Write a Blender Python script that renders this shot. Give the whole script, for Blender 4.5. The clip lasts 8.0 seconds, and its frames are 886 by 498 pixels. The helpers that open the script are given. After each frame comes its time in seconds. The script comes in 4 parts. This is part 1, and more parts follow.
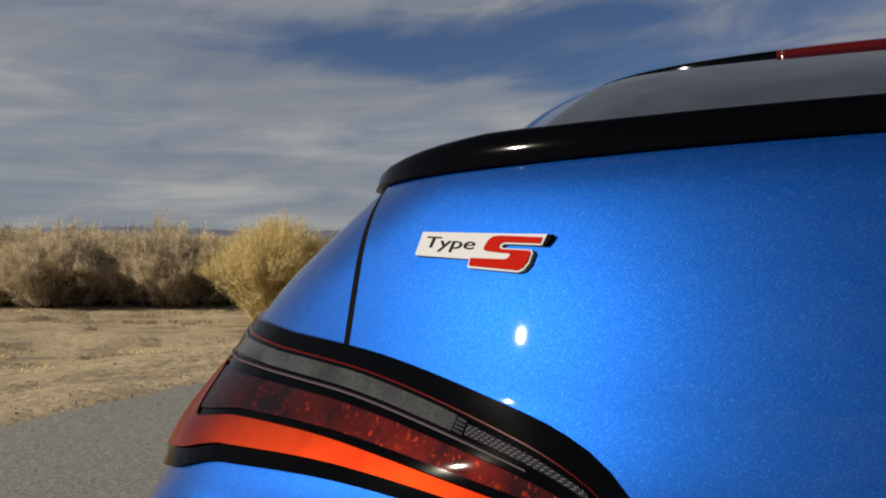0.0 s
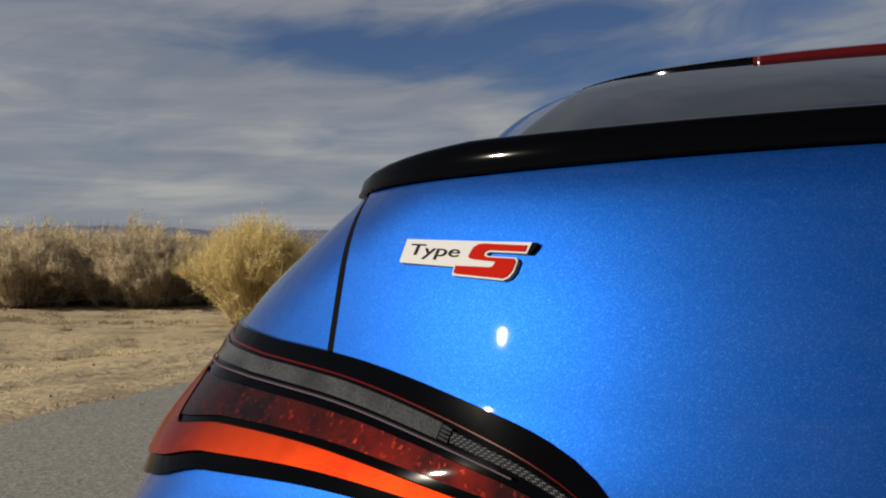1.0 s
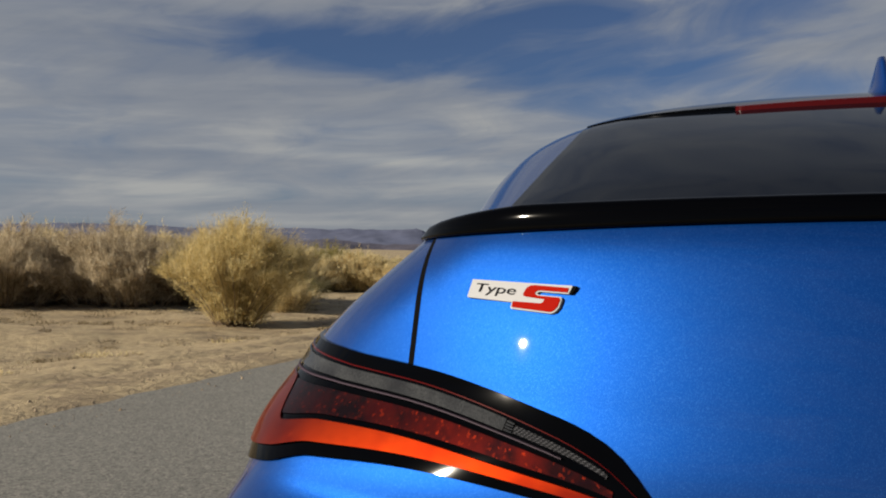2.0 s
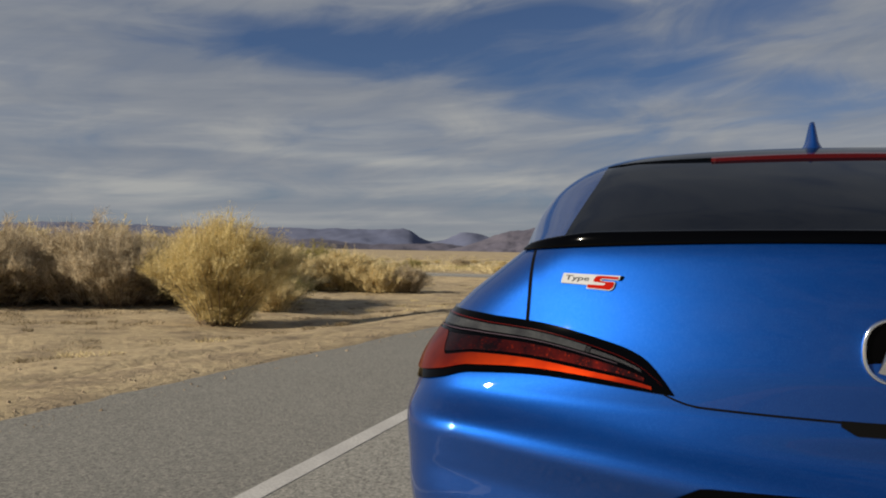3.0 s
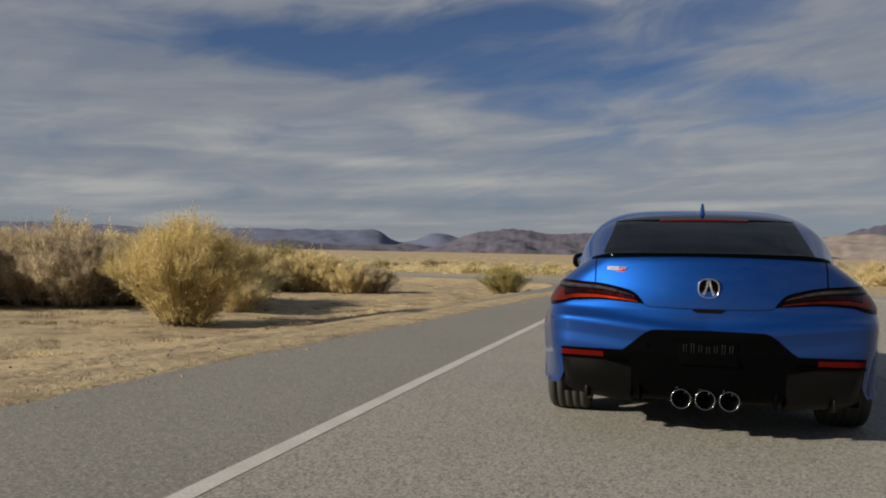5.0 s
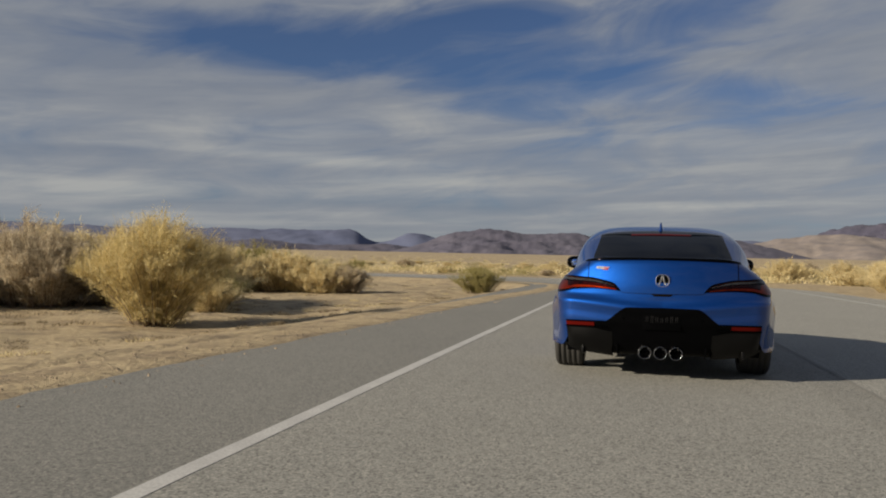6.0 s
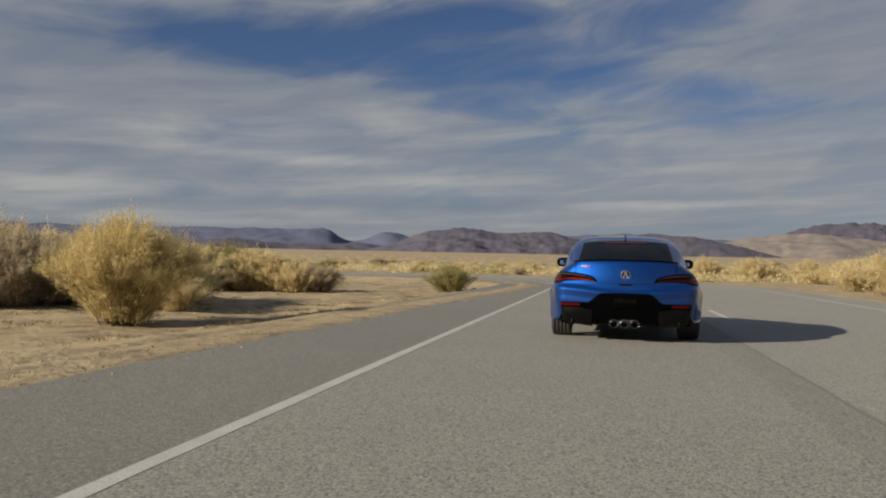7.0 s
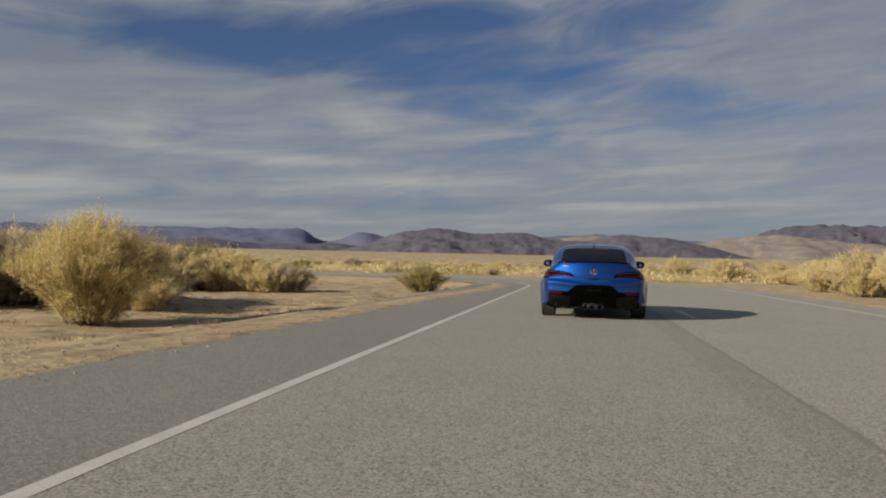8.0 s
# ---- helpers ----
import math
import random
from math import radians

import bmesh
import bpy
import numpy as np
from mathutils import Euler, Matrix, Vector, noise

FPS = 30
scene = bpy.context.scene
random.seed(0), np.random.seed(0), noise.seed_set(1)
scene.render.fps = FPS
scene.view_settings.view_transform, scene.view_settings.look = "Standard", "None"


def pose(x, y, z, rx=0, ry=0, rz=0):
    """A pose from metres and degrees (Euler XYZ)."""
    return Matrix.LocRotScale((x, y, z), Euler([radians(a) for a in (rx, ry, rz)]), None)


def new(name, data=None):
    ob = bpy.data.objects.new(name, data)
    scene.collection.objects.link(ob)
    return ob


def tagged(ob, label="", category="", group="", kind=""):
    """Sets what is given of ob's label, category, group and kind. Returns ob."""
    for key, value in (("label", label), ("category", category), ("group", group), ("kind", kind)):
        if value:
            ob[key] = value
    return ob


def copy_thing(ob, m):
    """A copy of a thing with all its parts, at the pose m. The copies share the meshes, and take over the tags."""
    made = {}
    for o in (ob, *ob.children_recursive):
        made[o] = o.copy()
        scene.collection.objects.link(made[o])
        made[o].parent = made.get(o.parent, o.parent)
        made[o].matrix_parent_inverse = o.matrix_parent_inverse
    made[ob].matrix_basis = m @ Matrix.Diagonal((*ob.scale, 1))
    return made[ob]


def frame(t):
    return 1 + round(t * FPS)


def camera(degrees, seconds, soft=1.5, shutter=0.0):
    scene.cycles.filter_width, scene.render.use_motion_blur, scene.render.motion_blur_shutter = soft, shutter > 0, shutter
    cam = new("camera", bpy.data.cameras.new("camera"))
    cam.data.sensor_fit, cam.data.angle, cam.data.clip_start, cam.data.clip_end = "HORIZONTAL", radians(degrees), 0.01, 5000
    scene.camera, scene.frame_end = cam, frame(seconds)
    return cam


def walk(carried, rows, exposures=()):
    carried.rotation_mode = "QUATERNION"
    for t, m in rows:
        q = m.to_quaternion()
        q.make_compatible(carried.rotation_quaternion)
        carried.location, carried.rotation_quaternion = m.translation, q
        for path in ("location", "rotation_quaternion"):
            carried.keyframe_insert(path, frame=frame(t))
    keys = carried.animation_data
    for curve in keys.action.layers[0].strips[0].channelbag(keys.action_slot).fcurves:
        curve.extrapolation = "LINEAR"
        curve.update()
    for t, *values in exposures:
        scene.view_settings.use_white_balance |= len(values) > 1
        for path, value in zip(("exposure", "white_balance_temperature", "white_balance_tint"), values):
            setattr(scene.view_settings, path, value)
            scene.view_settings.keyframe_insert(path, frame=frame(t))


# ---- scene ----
cam = camera(56.77, 8.0, soft=2.0)
walk(cam, [
    (0.0, pose(-0.464, 0.324, 0.944, 90.878, -0.908, 20.530)),
    (1.0, pose(-0.494, 0.269, 0.950, 90.878, -0.920, 18.846)),
    (1.5, pose(-0.490, 0.273, 0.963, 90.815, -0.970, 18.303)),
    (2.0, pose(-0.519, 0.284, 0.987, 90.796, -1.039, 17.630)),
    (3.5, pose(-0.487, 0.304, 0.986, 90.816, -1.175, 16.308)),
    (4.0, pose(-0.459, 0.286, 0.980, 90.840, -1.176, 15.794)),
    (4.5, pose(-0.425, 0.271, 0.972, 90.877, -1.192, 15.238)),
    (6.0, pose(-0.253, 0.150, 0.974, 90.930, -1.179, 12.952)),
    (6.5, pose(-0.188, 0.107, 0.978, 90.942, -1.182, 11.999)),
    (7.0, pose(-0.135, 0.060, 0.976, 90.890, -1.150, 11.138)),
    (8.0, pose(-0.025, 0.000, 0.968, 90.958, -1.248, 9.394)),
])

# seconds, x, y, heading of the driven car
DRIVE = [
    (0.0, -0.157, 0.752, -0.26),
    (1.0, -0.181, 0.700, -0.29),
    (1.5, -0.176, 0.732, -0.35),
    (2.0, -0.198, 0.935, -0.44),
    (3.5, -0.172, 2.299, -0.58),
    (4.0, -0.156, 3.075, -0.70),
    (4.5, -0.133, 3.983, -0.80),
    (6.0, 0.002, 7.286, -0.95),
    (6.5, 0.066, 8.906, -0.93),
    (7.0, 0.128, 10.566, -0.85),
    (8.0, 0.245, 14.967, -0.85),
]

# ---- light ----
SUN_EL = radians(20.0)
SUN_WAY = Vector((0.805 * math.cos(SUN_EL), 0.593 * math.cos(SUN_EL), -math.sin(SUN_EL)))
sun = new("sun", bpy.data.lights.new("sun", "SUN"))
sun.data.energy, sun.data.angle, sun.data.color = 5.0, radians(0.6), (1.0, 0.89, 0.73)
sun.rotation_euler = SUN_WAY.to_track_quat("-Z", "Y").to_euler()
scene.view_settings.exposure = 0.45


def link(tree, a, b):
    tree.links.new(a, b)


def node(tree, kind, **values):
    n = tree.nodes.new(kind)
    for key, value in values.items():
        n.inputs[key.replace("_", " ")].default_value = value
    return n


def maths(tree, op, a, b=None, clamp=False):
    n = tree.nodes.new("ShaderNodeMath")
    n.operation, n.use_clamp = op, clamp
    for i, v in enumerate((a, b)):
        if v is None:
            continue
        if isinstance(v, (int, float)):
            n.inputs[i].default_value = v
        else:
            link(tree, v, n.inputs[i])
    return n.outputs[0]


def ramp(tree, fac, stops):
    n = tree.nodes.new("ShaderNodeValToRGB")
    while len(n.color_ramp.elements) < len(stops):
        n.color_ramp.elements.new(0.5)
    for e, (p, c) in zip(n.color_ramp.elements, stops):
        e.position = p
        e.color = (c, c, c, 1) if isinstance(c, (int, float)) else (*c, 1)
    link(tree, fac, n.inputs[0])
    return n.outputs[0]


def noise_tex(tree, vec, scale, detail=4.0, rough=0.55):
    n = node(tree, "ShaderNodeTexNoise", Scale=scale, Detail=detail, Roughness=rough)
    if vec is not None:
        link(tree, vec, n.inputs["Vector"])
    return n.outputs["Fac"]


def mix_color(tree, fac, a, b, mode="MIX"):
    n = tree.nodes.new("ShaderNodeMix")
    n.data_type, n.blend_type = "RGBA", mode
    for sock, v in ((n.inputs[0], fac), (n.inputs[6], a), (n.inputs[7], b)):
        if isinstance(v, (int, float)):
            sock.default_value = v
        elif isinstance(v, tuple):
            sock.default_value = (*v, 1)
        else:
            link(tree, v, sock)
    return n.outputs[2]


def build_sky():
    world = bpy.data.worlds.new("sky")
    scene.world = world
    world.use_nodes = True
    t = world.node_tree
    t.nodes.clear()
    out = t.nodes.new("ShaderNodeOutputWorld")
    sky = t.nodes.new("ShaderNodeTexSky")
    sky.sky_type, sky.sun_disc = "NISHITA", False
    sky.sun_elevation, sky.sun_rotation = SUN_EL, radians(233.6)
    sky.altitude, sky.air_density, sky.dust_density = 600, 1.0, 0.6
    blue = node(t, "ShaderNodeBackground", Strength=0.042)
    link(t, mix_color(t, 1.0, sky.outputs[0], (0.48, 0.66, 1.0), "MULTIPLY"), blue.inputs[0])
    # a high sheet of cirrus with clear gaps, by bearing and height
    co = t.nodes.new("ShaderNodeTexCoord")
    sep = t.nodes.new("ShaderNodeSeparateXYZ")
    link(t, co.outputs["Generated"], sep.inputs[0])
    az = maths(t, "ARCTAN2", sep.outputs[0], sep.outputs[1])
    el = maths(t, "ARCSINE", maths(t, "MAXIMUM", sep.outputs[2], 0.0))

    def streaks(sx, sy, lean, seed, scale, detail, rough, bend):
        v = t.nodes.new("ShaderNodeCombineXYZ")
        tilted = maths(t, "SUBTRACT", maths(t, "POWER", el, 0.7), maths(t, "MULTIPLY", az, lean))
        link(t, maths(t, "MULTIPLY", az, sx), v.inputs[0])
        link(t, maths(t, "MULTIPLY", tilted, sy), v.inputs[1])
        v.inputs[2].default_value = seed
        n = node(t, "ShaderNodeTexNoise", Scale=scale, Detail=detail, Roughness=rough, Distortion=bend)
        link(t, v.outputs[0], n.inputs["Vector"])
        return n.outputs["Fac"]

    def gap(azd, eld, wide, high, lean):
        a = maths(t, "SUBTRACT", az, radians(azd))
        e = maths(t, "SUBTRACT", maths(t, "SUBTRACT", el, radians(eld)), maths(t, "MULTIPLY", a, lean))
        r = maths(t, "ADD", maths(t, "POWER", maths(t, "DIVIDE", a, radians(wide)), 2.0), maths(t, "POWER", maths(t, "DIVIDE", e, radians(high)), 2.0))
        return maths(t, "POWER", 2.718, maths(t, "MULTIPLY", r, -1.0))
    def total(*spots):
        out = 0.0
        for weight, *where in spots:
            out = maths(t, "ADD", maths(t, "MULTIPLY", gap(*where), weight), out)
        return out
    holes = total((1.1, -27, 14.4, 9, 1.8, -0.06), (0.9, -14, 13.9, 8, 3.0, -0.22), (0.85, -3, 13.4, 8, 2.8, -0.16), (0.6, 8.5, 11.4, 4.5, 1.1, -0.12),
                  (0.7, 3, 17.0, 8, 1.8, 0.0), (0.4, -9, 17.0, 6, 1.5, 0.0), (0.25, -12, 4.2, 9, 0.6, 0.0), (-0.25, 14.5, 12.6, 5, 2.4, 0.0), (-0.2, -30, 17.4, 8, 0.8, 0.03), (-0.15, -33, 10.0, 8, 2.4, 0.0))
    big = streaks(2.2, 6.0, 0.12, 3.0, 1.6, 3.0, 0.5, 0.4)
    wisp = streaks(2.6, 8.0, 0.17, 8.0, 2.2, 9.0, 0.56, 0.7)
    band = streaks(1.6, 17.0, 0.05, 5.0, 1.5, 5.0, 0.5, 0.4)
    veil = maths(t, "ADD", maths(t, "MULTIPLY", big, 0.55), maths(t, "SUBTRACT", maths(t, "MULTIPLY", wisp, 1.25), 0.24))
    veil = maths(t, "SUBTRACT", veil, maths(t, "MULTIPLY", holes, 0.66))
    away = maths(t, "SUBTRACT", maths(t, "ABSOLUTE", az), radians(55))
    veil = maths(t, "SUBTRACT", veil, maths(t, "MULTIPLY", maths(t, "MAXIMUM", away, 0.0), 0.11))
    high = maths(t, "MULTIPLY", maths(t, "SUBTRACT", el, radians(24)), 0.45)
    veil = maths(t, "SUBTRACT", veil, maths(t, "MAXIMUM", high, 0.0))
    cover = ramp(t, veil, [(-0.0, 0.07), (0.26, 0.34), (0.50, 0.76), (0.75, 0.93)])
    fibre = streaks(4.5, 30.0, 0.10, 12.0, 2.6, 6.0, 0.6, 0.5)
    lit = maths(t, "ADD", maths(t, "MULTIPLY", maths(t, "SUBTRACT", fibre, 0.5), 0.20), total((0.22, -21, 6.9, 9, 0.5, -0.03), (0.15, -15, 5.7, 5, 0.5, 0.02), (0.15, -33, 4.4, 5, 0.6, 0.02), (0.2, 2, 4.15, 6, 0.3, 0.0), (-0.10, -36, 6.8, 4, 0.5, 0.0), (-0.07, -12, 4.1, 5, 0.5, 0.0), (0.05, 0, 3.2, 60, 1.6, 0.0), (-0.12, -34, 11.5, 8, 3.5, 0.0)))
    lit = maths(t, "SUBTRACT", lit, maths(t, "MULTIPLY", maths(t, "MAXIMUM", maths(t, "SUBTRACT", el, radians(9)), 0.0), 0.4))
    tone = ramp(t, maths(t, "ADD", lit, maths(t, "ADD", maths(t, "MULTIPLY", band, 0.6), maths(t, "MULTIPLY", wisp, 0.4))), [(0.34, (0.25, 0.275, 0.32)), (0.52, (0.312, 0.33, 0.36)), (0.72, (0.465, 0.465, 0.45))])
    cloud = node(t, "ShaderNodeBackground", Strength=0.62)
    link(t, tone, cloud.inputs[0])
    both = t.nodes.new("ShaderNodeMixShader")
    link(t, cover, both.inputs[0])
    link(t, blue.outputs[0], both.inputs[1])
    link(t, cloud.outputs[0], both.inputs[2])
    link(t, both.outputs[0], out.inputs[0])


build_sky()


# ---- materials ----
def material(name, color=(0.5, 0.5, 0.5), rough=0.5, metal=0.0, **more):
    m = bpy.data.materials.new(name)
    m.use_nodes = True
    p = m.node_tree.nodes["Principled BSDF"]
    p.inputs["Base Color"].default_value = (*color, 1)
    p.inputs["Roughness"].default_value = rough
    p.inputs["Metallic"].default_value = metal
    for key, value in more.items():
        p.inputs[key.replace("_", " ")].default_value = value
    return m


def place_vec(tree):
    return tree.nodes.new("ShaderNodeTexCoord").outputs["Object"]


def add_bump(m, height, strength, distance):
    t = m.node_tree
    b = node(t, "ShaderNodeBump", Strength=strength, Distance=distance)
    link(t, height, b.inputs["Height"])
    link(t, b.outputs[0], t.nodes["Principled BSDF"].inputs["Normal"])


def grainy(name, colors, scales, rough, bump=0.3, distance=0.01, metal=0.0):
    """A material of two noises, one coarse and one fine, over three colours."""
    m = material(name, colors[0], rough, metal)
    t = m.node_tree
    v = place_vec(t)
    a, b = noise_tex(t, v, scales[0], 5.0), noise_tex(t, v, scales[1], 6.0, 0.7)
    c = mix_color(t, ramp(t, a, [(0.35, 0.0), (0.65, 1.0)]), colors[0], colors[1])
    c = mix_color(t, ramp(t, b, [(0.40, 0.0), (0.70, 1.0)]), c, colors[2])
    link(t, c, t.nodes["Principled BSDF"].inputs["Base Color"])
    add_bump(m, b, bump, distance)
    return m


def make_paint():
    m = material("blue_pearl_paint", (0.003, 0.040, 0.203), 0.48, 0.75, Specular_IOR_Level=0.0, Coat_Weight=1.0, Coat_Roughness=0.012)
    t = m.node_tree
    v = place_vec(t)
    cell = node(t, "ShaderNodeTexVoronoi", Scale=1500.0)
    link(t, v, cell.inputs["Vector"])
    spark = ramp(t, cell.outputs["Color"], [(0.62, 0.0), (0.95, 1.0)])
    c = mix_color(t, maths(t, "MULTIPLY", spark, 0.2), (0.003, 0.040, 0.203), (0.05, 0.21, 0.58))
    link(t, c, t.nodes["Principled BSDF"].inputs["Base Color"])
    flake = node(t, "ShaderNodeTexNoise", Scale=1400.0, Detail=1.0)
    link(t, v, flake.inputs["Vector"])
    add_bump(m, flake.outputs["Fac"], 0.06, 0.0006)
    return m


PAINT = make_paint()
GLOSS_BLACK = material("gloss_black", (0.0006, 0.0006, 0.0008), 0.05, 0.0, Specular_IOR_Level=0.07)
SATIN_BLACK = grainy("satin_black_plastic", [(0.0010, 0.0011, 0.0014), (0.0014, 0.0015, 0.0018), (0.002, 0.002, 0.0022)], (9, 300), 0.17, 0.06, 0.0006)
MARK_BLACK = material("raised_mark_black", (0.004, 0.004, 0.005), 0.10, 0.0, Specular_IOR_Level=0.5)
SATIN_BLACK.node_tree.nodes["Principled BSDF"].inputs["Specular IOR Level"].default_value = 0.035
SEAM_BLACK = material("rubber_seam", (0.003, 0.003, 0.003), 0.9, 0.0, Specular_IOR_Level=0.05)
CHROME = material("chrome", (0.85, 0.86, 0.88), 0.14, 1.0)
STEEL = grainy("brushed_steel", [(0.40, 0.40, 0.41), (0.30, 0.30, 0.31), (0.22, 0.22, 0.23)], (30, 400), 0.22, 0.05, 0.0004, 1.0)
SILVER = material("satin_silver", (0.27, 0.275, 0.285), 0.6, 0.2, Specular_IOR_Level=0.3)
SILVER_TRIM = material("satin_grey_trim", (0.05, 0.035, 0.048), 0.55, 0.0, Specular_IOR_Level=0.1)
BADGE_RED = material("badge_red", (0.27, 0.006, 0.002), 0.7, 0.0, Specular_IOR_Level=0.03)
LENS_RED = material("red_lens", (0.075, 0.0035, 0.002), 0.10, 0.0, Specular_IOR_Level=0.08)


def lamp_lens(name, a, b, c, scale, spec):
    """A lens of several depths of colour, finely ribbed."""
    m = material(name, a, 0.5, 0.95, Specular_IOR_Level=spec, Coat_Weight=0.4, Coat_Roughness=0.02)
    t = m.node_tree
    v = place_vec(t)
    col = mix_color(t, ramp(t, noise_tex(t, v, scale, 3.0), [(0.38, 0.0), (0.62, 1.0)]), a, b)
    cell = node(t, "ShaderNodeTexVoronoi", Scale=scale * 11)
    link(t, v, cell.inputs["Vector"])
    col = mix_color(t, ramp(t, cell.outputs["Color"], [(0.78, 0.0), (0.96, 0.45)]), col, c)
    link(t, col, t.nodes["Principled BSDF"].inputs["Base Color"])
    return m


LENS_ORANGE = lamp_lens("orange_red_lens", (0.19, 0.015, 0.0007), (0.09, 0.0045, 0.0004), (0.21, 0.019, 0.001), 9, 0.0)
LINE_RED = material("deep_red_trim", (0.06, 0.002, 0.001), 0.1, 0.0, Specular_IOR_Level=0.2)
BRAKE_RED = material("dark_brake_red", (0.05, 0.002, 0.002), 0.12, 0.0, Specular_IOR_Level=0.2)
POD_BLACK = grainy("pod_black_plastic", [(0.003, 0.0029, 0.0029), (0.004, 0.0038, 0.0036), (0.002, 0.002, 0.002)], (5, 240), 0.3, 0.05, 0.0005)
POD_BLACK.node_tree.nodes["Principled BSDF"].inputs["Specular IOR Level"].default_value = 0.15
LENS_DARK = lamp_lens("dark_red_lens", (0.004, 0.0005, 0.0005), (0.022, 0.0012, 0.0006), (0.16, 0.012, 0.002), 30, 0.05)
LENS_CLEAR = grainy("clear_ribbed_lens", [(0.024, 0.025, 0.028), (0.065, 0.068, 0.07), (0.014, 0.015, 0.017)], (26, 500), 0.05, 0.1, 0.0006)
_t = LENS_CLEAR.node_tree
_t.nodes["Principled BSDF"].inputs["Specular IOR Level"].default_value = 0.15
_ribs = node(_t, "ShaderNodeTexWave", Scale=150.0, Distortion=0.6, Detail=1.0)
link(_t, place_vec(_t), _ribs.inputs["Vector"])
_c = _t.nodes["Principled BSDF"].inputs["Base Color"]
link(_t, mix_color(_t, ramp(_t, _ribs.outputs["Fac"], [(0.3, 0.0), (0.8, 0.6)]), _c.links[0].from_socket, (0.02, 0.021, 0.023)), _c)
LENS_GRID = material("dotted_lens", (0.03, 0.03, 0.032), 0.05, 0.0, Specular_IOR_Level=0.12)
_t = LENS_GRID.node_tree
_dots = node(_t, "ShaderNodeTexVoronoi", Scale=620.0, Randomness=0.0)
link(_t, place_vec(_t), _dots.inputs["Vector"])
link(_t, mix_color(_t, ramp(_t, _dots.outputs["Distance"], [(0.25, 1.0), (0.40, 0.0)]), (0.012, 0.012, 0.013), (0.11, 0.11, 0.12)), _t.nodes["Principled BSDF"].inputs["Base Color"])
TINT = material("tinted_glass", (0.003, 0.004, 0.007), 0.03, 0.0, Specular_IOR_Level=0.045)
RUBBER = grainy("tyre_rubber", [(0.018, 0.018, 0.018), (0.028, 0.026, 0.024), (0.04, 0.037, 0.032)], (12, 180), 0.75, 0.3, 0.002)


def make_asphalt(name, tone):
    """Worn stone chips in grey binder; tone sets one laid strip apart from the next."""
    m = grainy(name, [tuple(c * tone for c in q) for q in ((0.236, 0.233, 0.203), (0.274, 0.269, 0.236), (0.186, 0.184, 0.163))], (0.45, 130), 0.85, 0.5, 0.004)
    t = m.node_tree
    p = t.nodes["Principled BSDF"]
    c = p.inputs["Base Color"].links[0].from_socket
    for size, dark, light in ((85.0, 0.75, 0.6), (210.0, 0.5, 0.4)):
        stone = node(t, "ShaderNodeTexVoronoi", Scale=size)
        link(t, place_vec(t), stone.inputs["Vector"])
        c = mix_color(t, ramp(t, stone.outputs["Color"], [(0.60, 0.0), (0.85, light)]), c, tuple(k * tone for k in (0.40, 0.375, 0.32)))
        c = mix_color(t, ramp(t, stone.outputs["Color"], [(0.18, dark), (0.42, 0.0)]), c, (0.07, 0.067, 0.06))
    link(t, c, p.inputs["Base Color"])
    return m


ASPHALT = make_asphalt("asphalt", 1.13)
ASPHALT_OLD = make_asphalt("older_asphalt", 1.25)
ASPHALT_EDGE = make_asphalt("shoulder_asphalt", 0.85)
ASPHALT_BAND = make_asphalt("stained_asphalt", 1.02)
ROAD_WHITE = grainy("worn_white_road_paint", [(0.58, 0.57, 0.53), (0.48, 0.47, 0.44), (0.32, 0.31, 0.29)], (3, 70), 0.7, 0.3, 0.003)
SAND = grainy("desert_sand", [(0.49, 0.385, 0.225), (0.42, 0.325, 0.185), (0.27, 0.205, 0.115)], (0.35, 7), 0.95, 0.8, 0.06)
_t = SAND.node_tree
_c = _t.nodes["Principled BSDF"].inputs["Base Color"]
_patch = noise_tex(_t, place_vec(_t), 1.3, 7.0, 0.68)
_c2 = mix_color(_t, ramp(_t, _patch, [(0.49, 0.0), (0.64, 0.8)]), _c.links[0].from_socket, (0.19, 0.14, 0.085))
_fleck = node(_t, "ShaderNodeTexVoronoi", Scale=16.0)
link(_t, place_vec(_t), _fleck.inputs["Vector"])
link(_t, mix_color(_t, ramp(_t, _fleck.outputs["Color"], [(0.80, 0.0), (0.98, 0.5)]), _c2, (0.13, 0.095, 0.06)), _c)
# distance haze is mixed into the rock's colour as a violet tint
ROCK = grainy("hazed_hill_rock", [(0.086, 0.080, 0.110), (0.104, 0.095, 0.120), (0.070, 0.066, 0.096)], (0.006, 0.03), 0.95, 0.35, 8.0)


# ---- mesh helpers ----
def part(name, bm, mat, parent, label="", smooth=True):
    """One mesh under a thing or a part, given in its thing's space."""
    me = bpy.data.meshes.new(name)
    bmesh.ops.recalc_face_normals(bm, faces=bm.faces)
    bm.to_mesh(me)
    bm.free()
    for p in me.polygons:
        p.use_smooth = smooth
    me.materials.append(mat)
    ob = new(name, me)
    if parent:
        ob.parent = parent
    if label:
        ob["label"] = label
    return ob


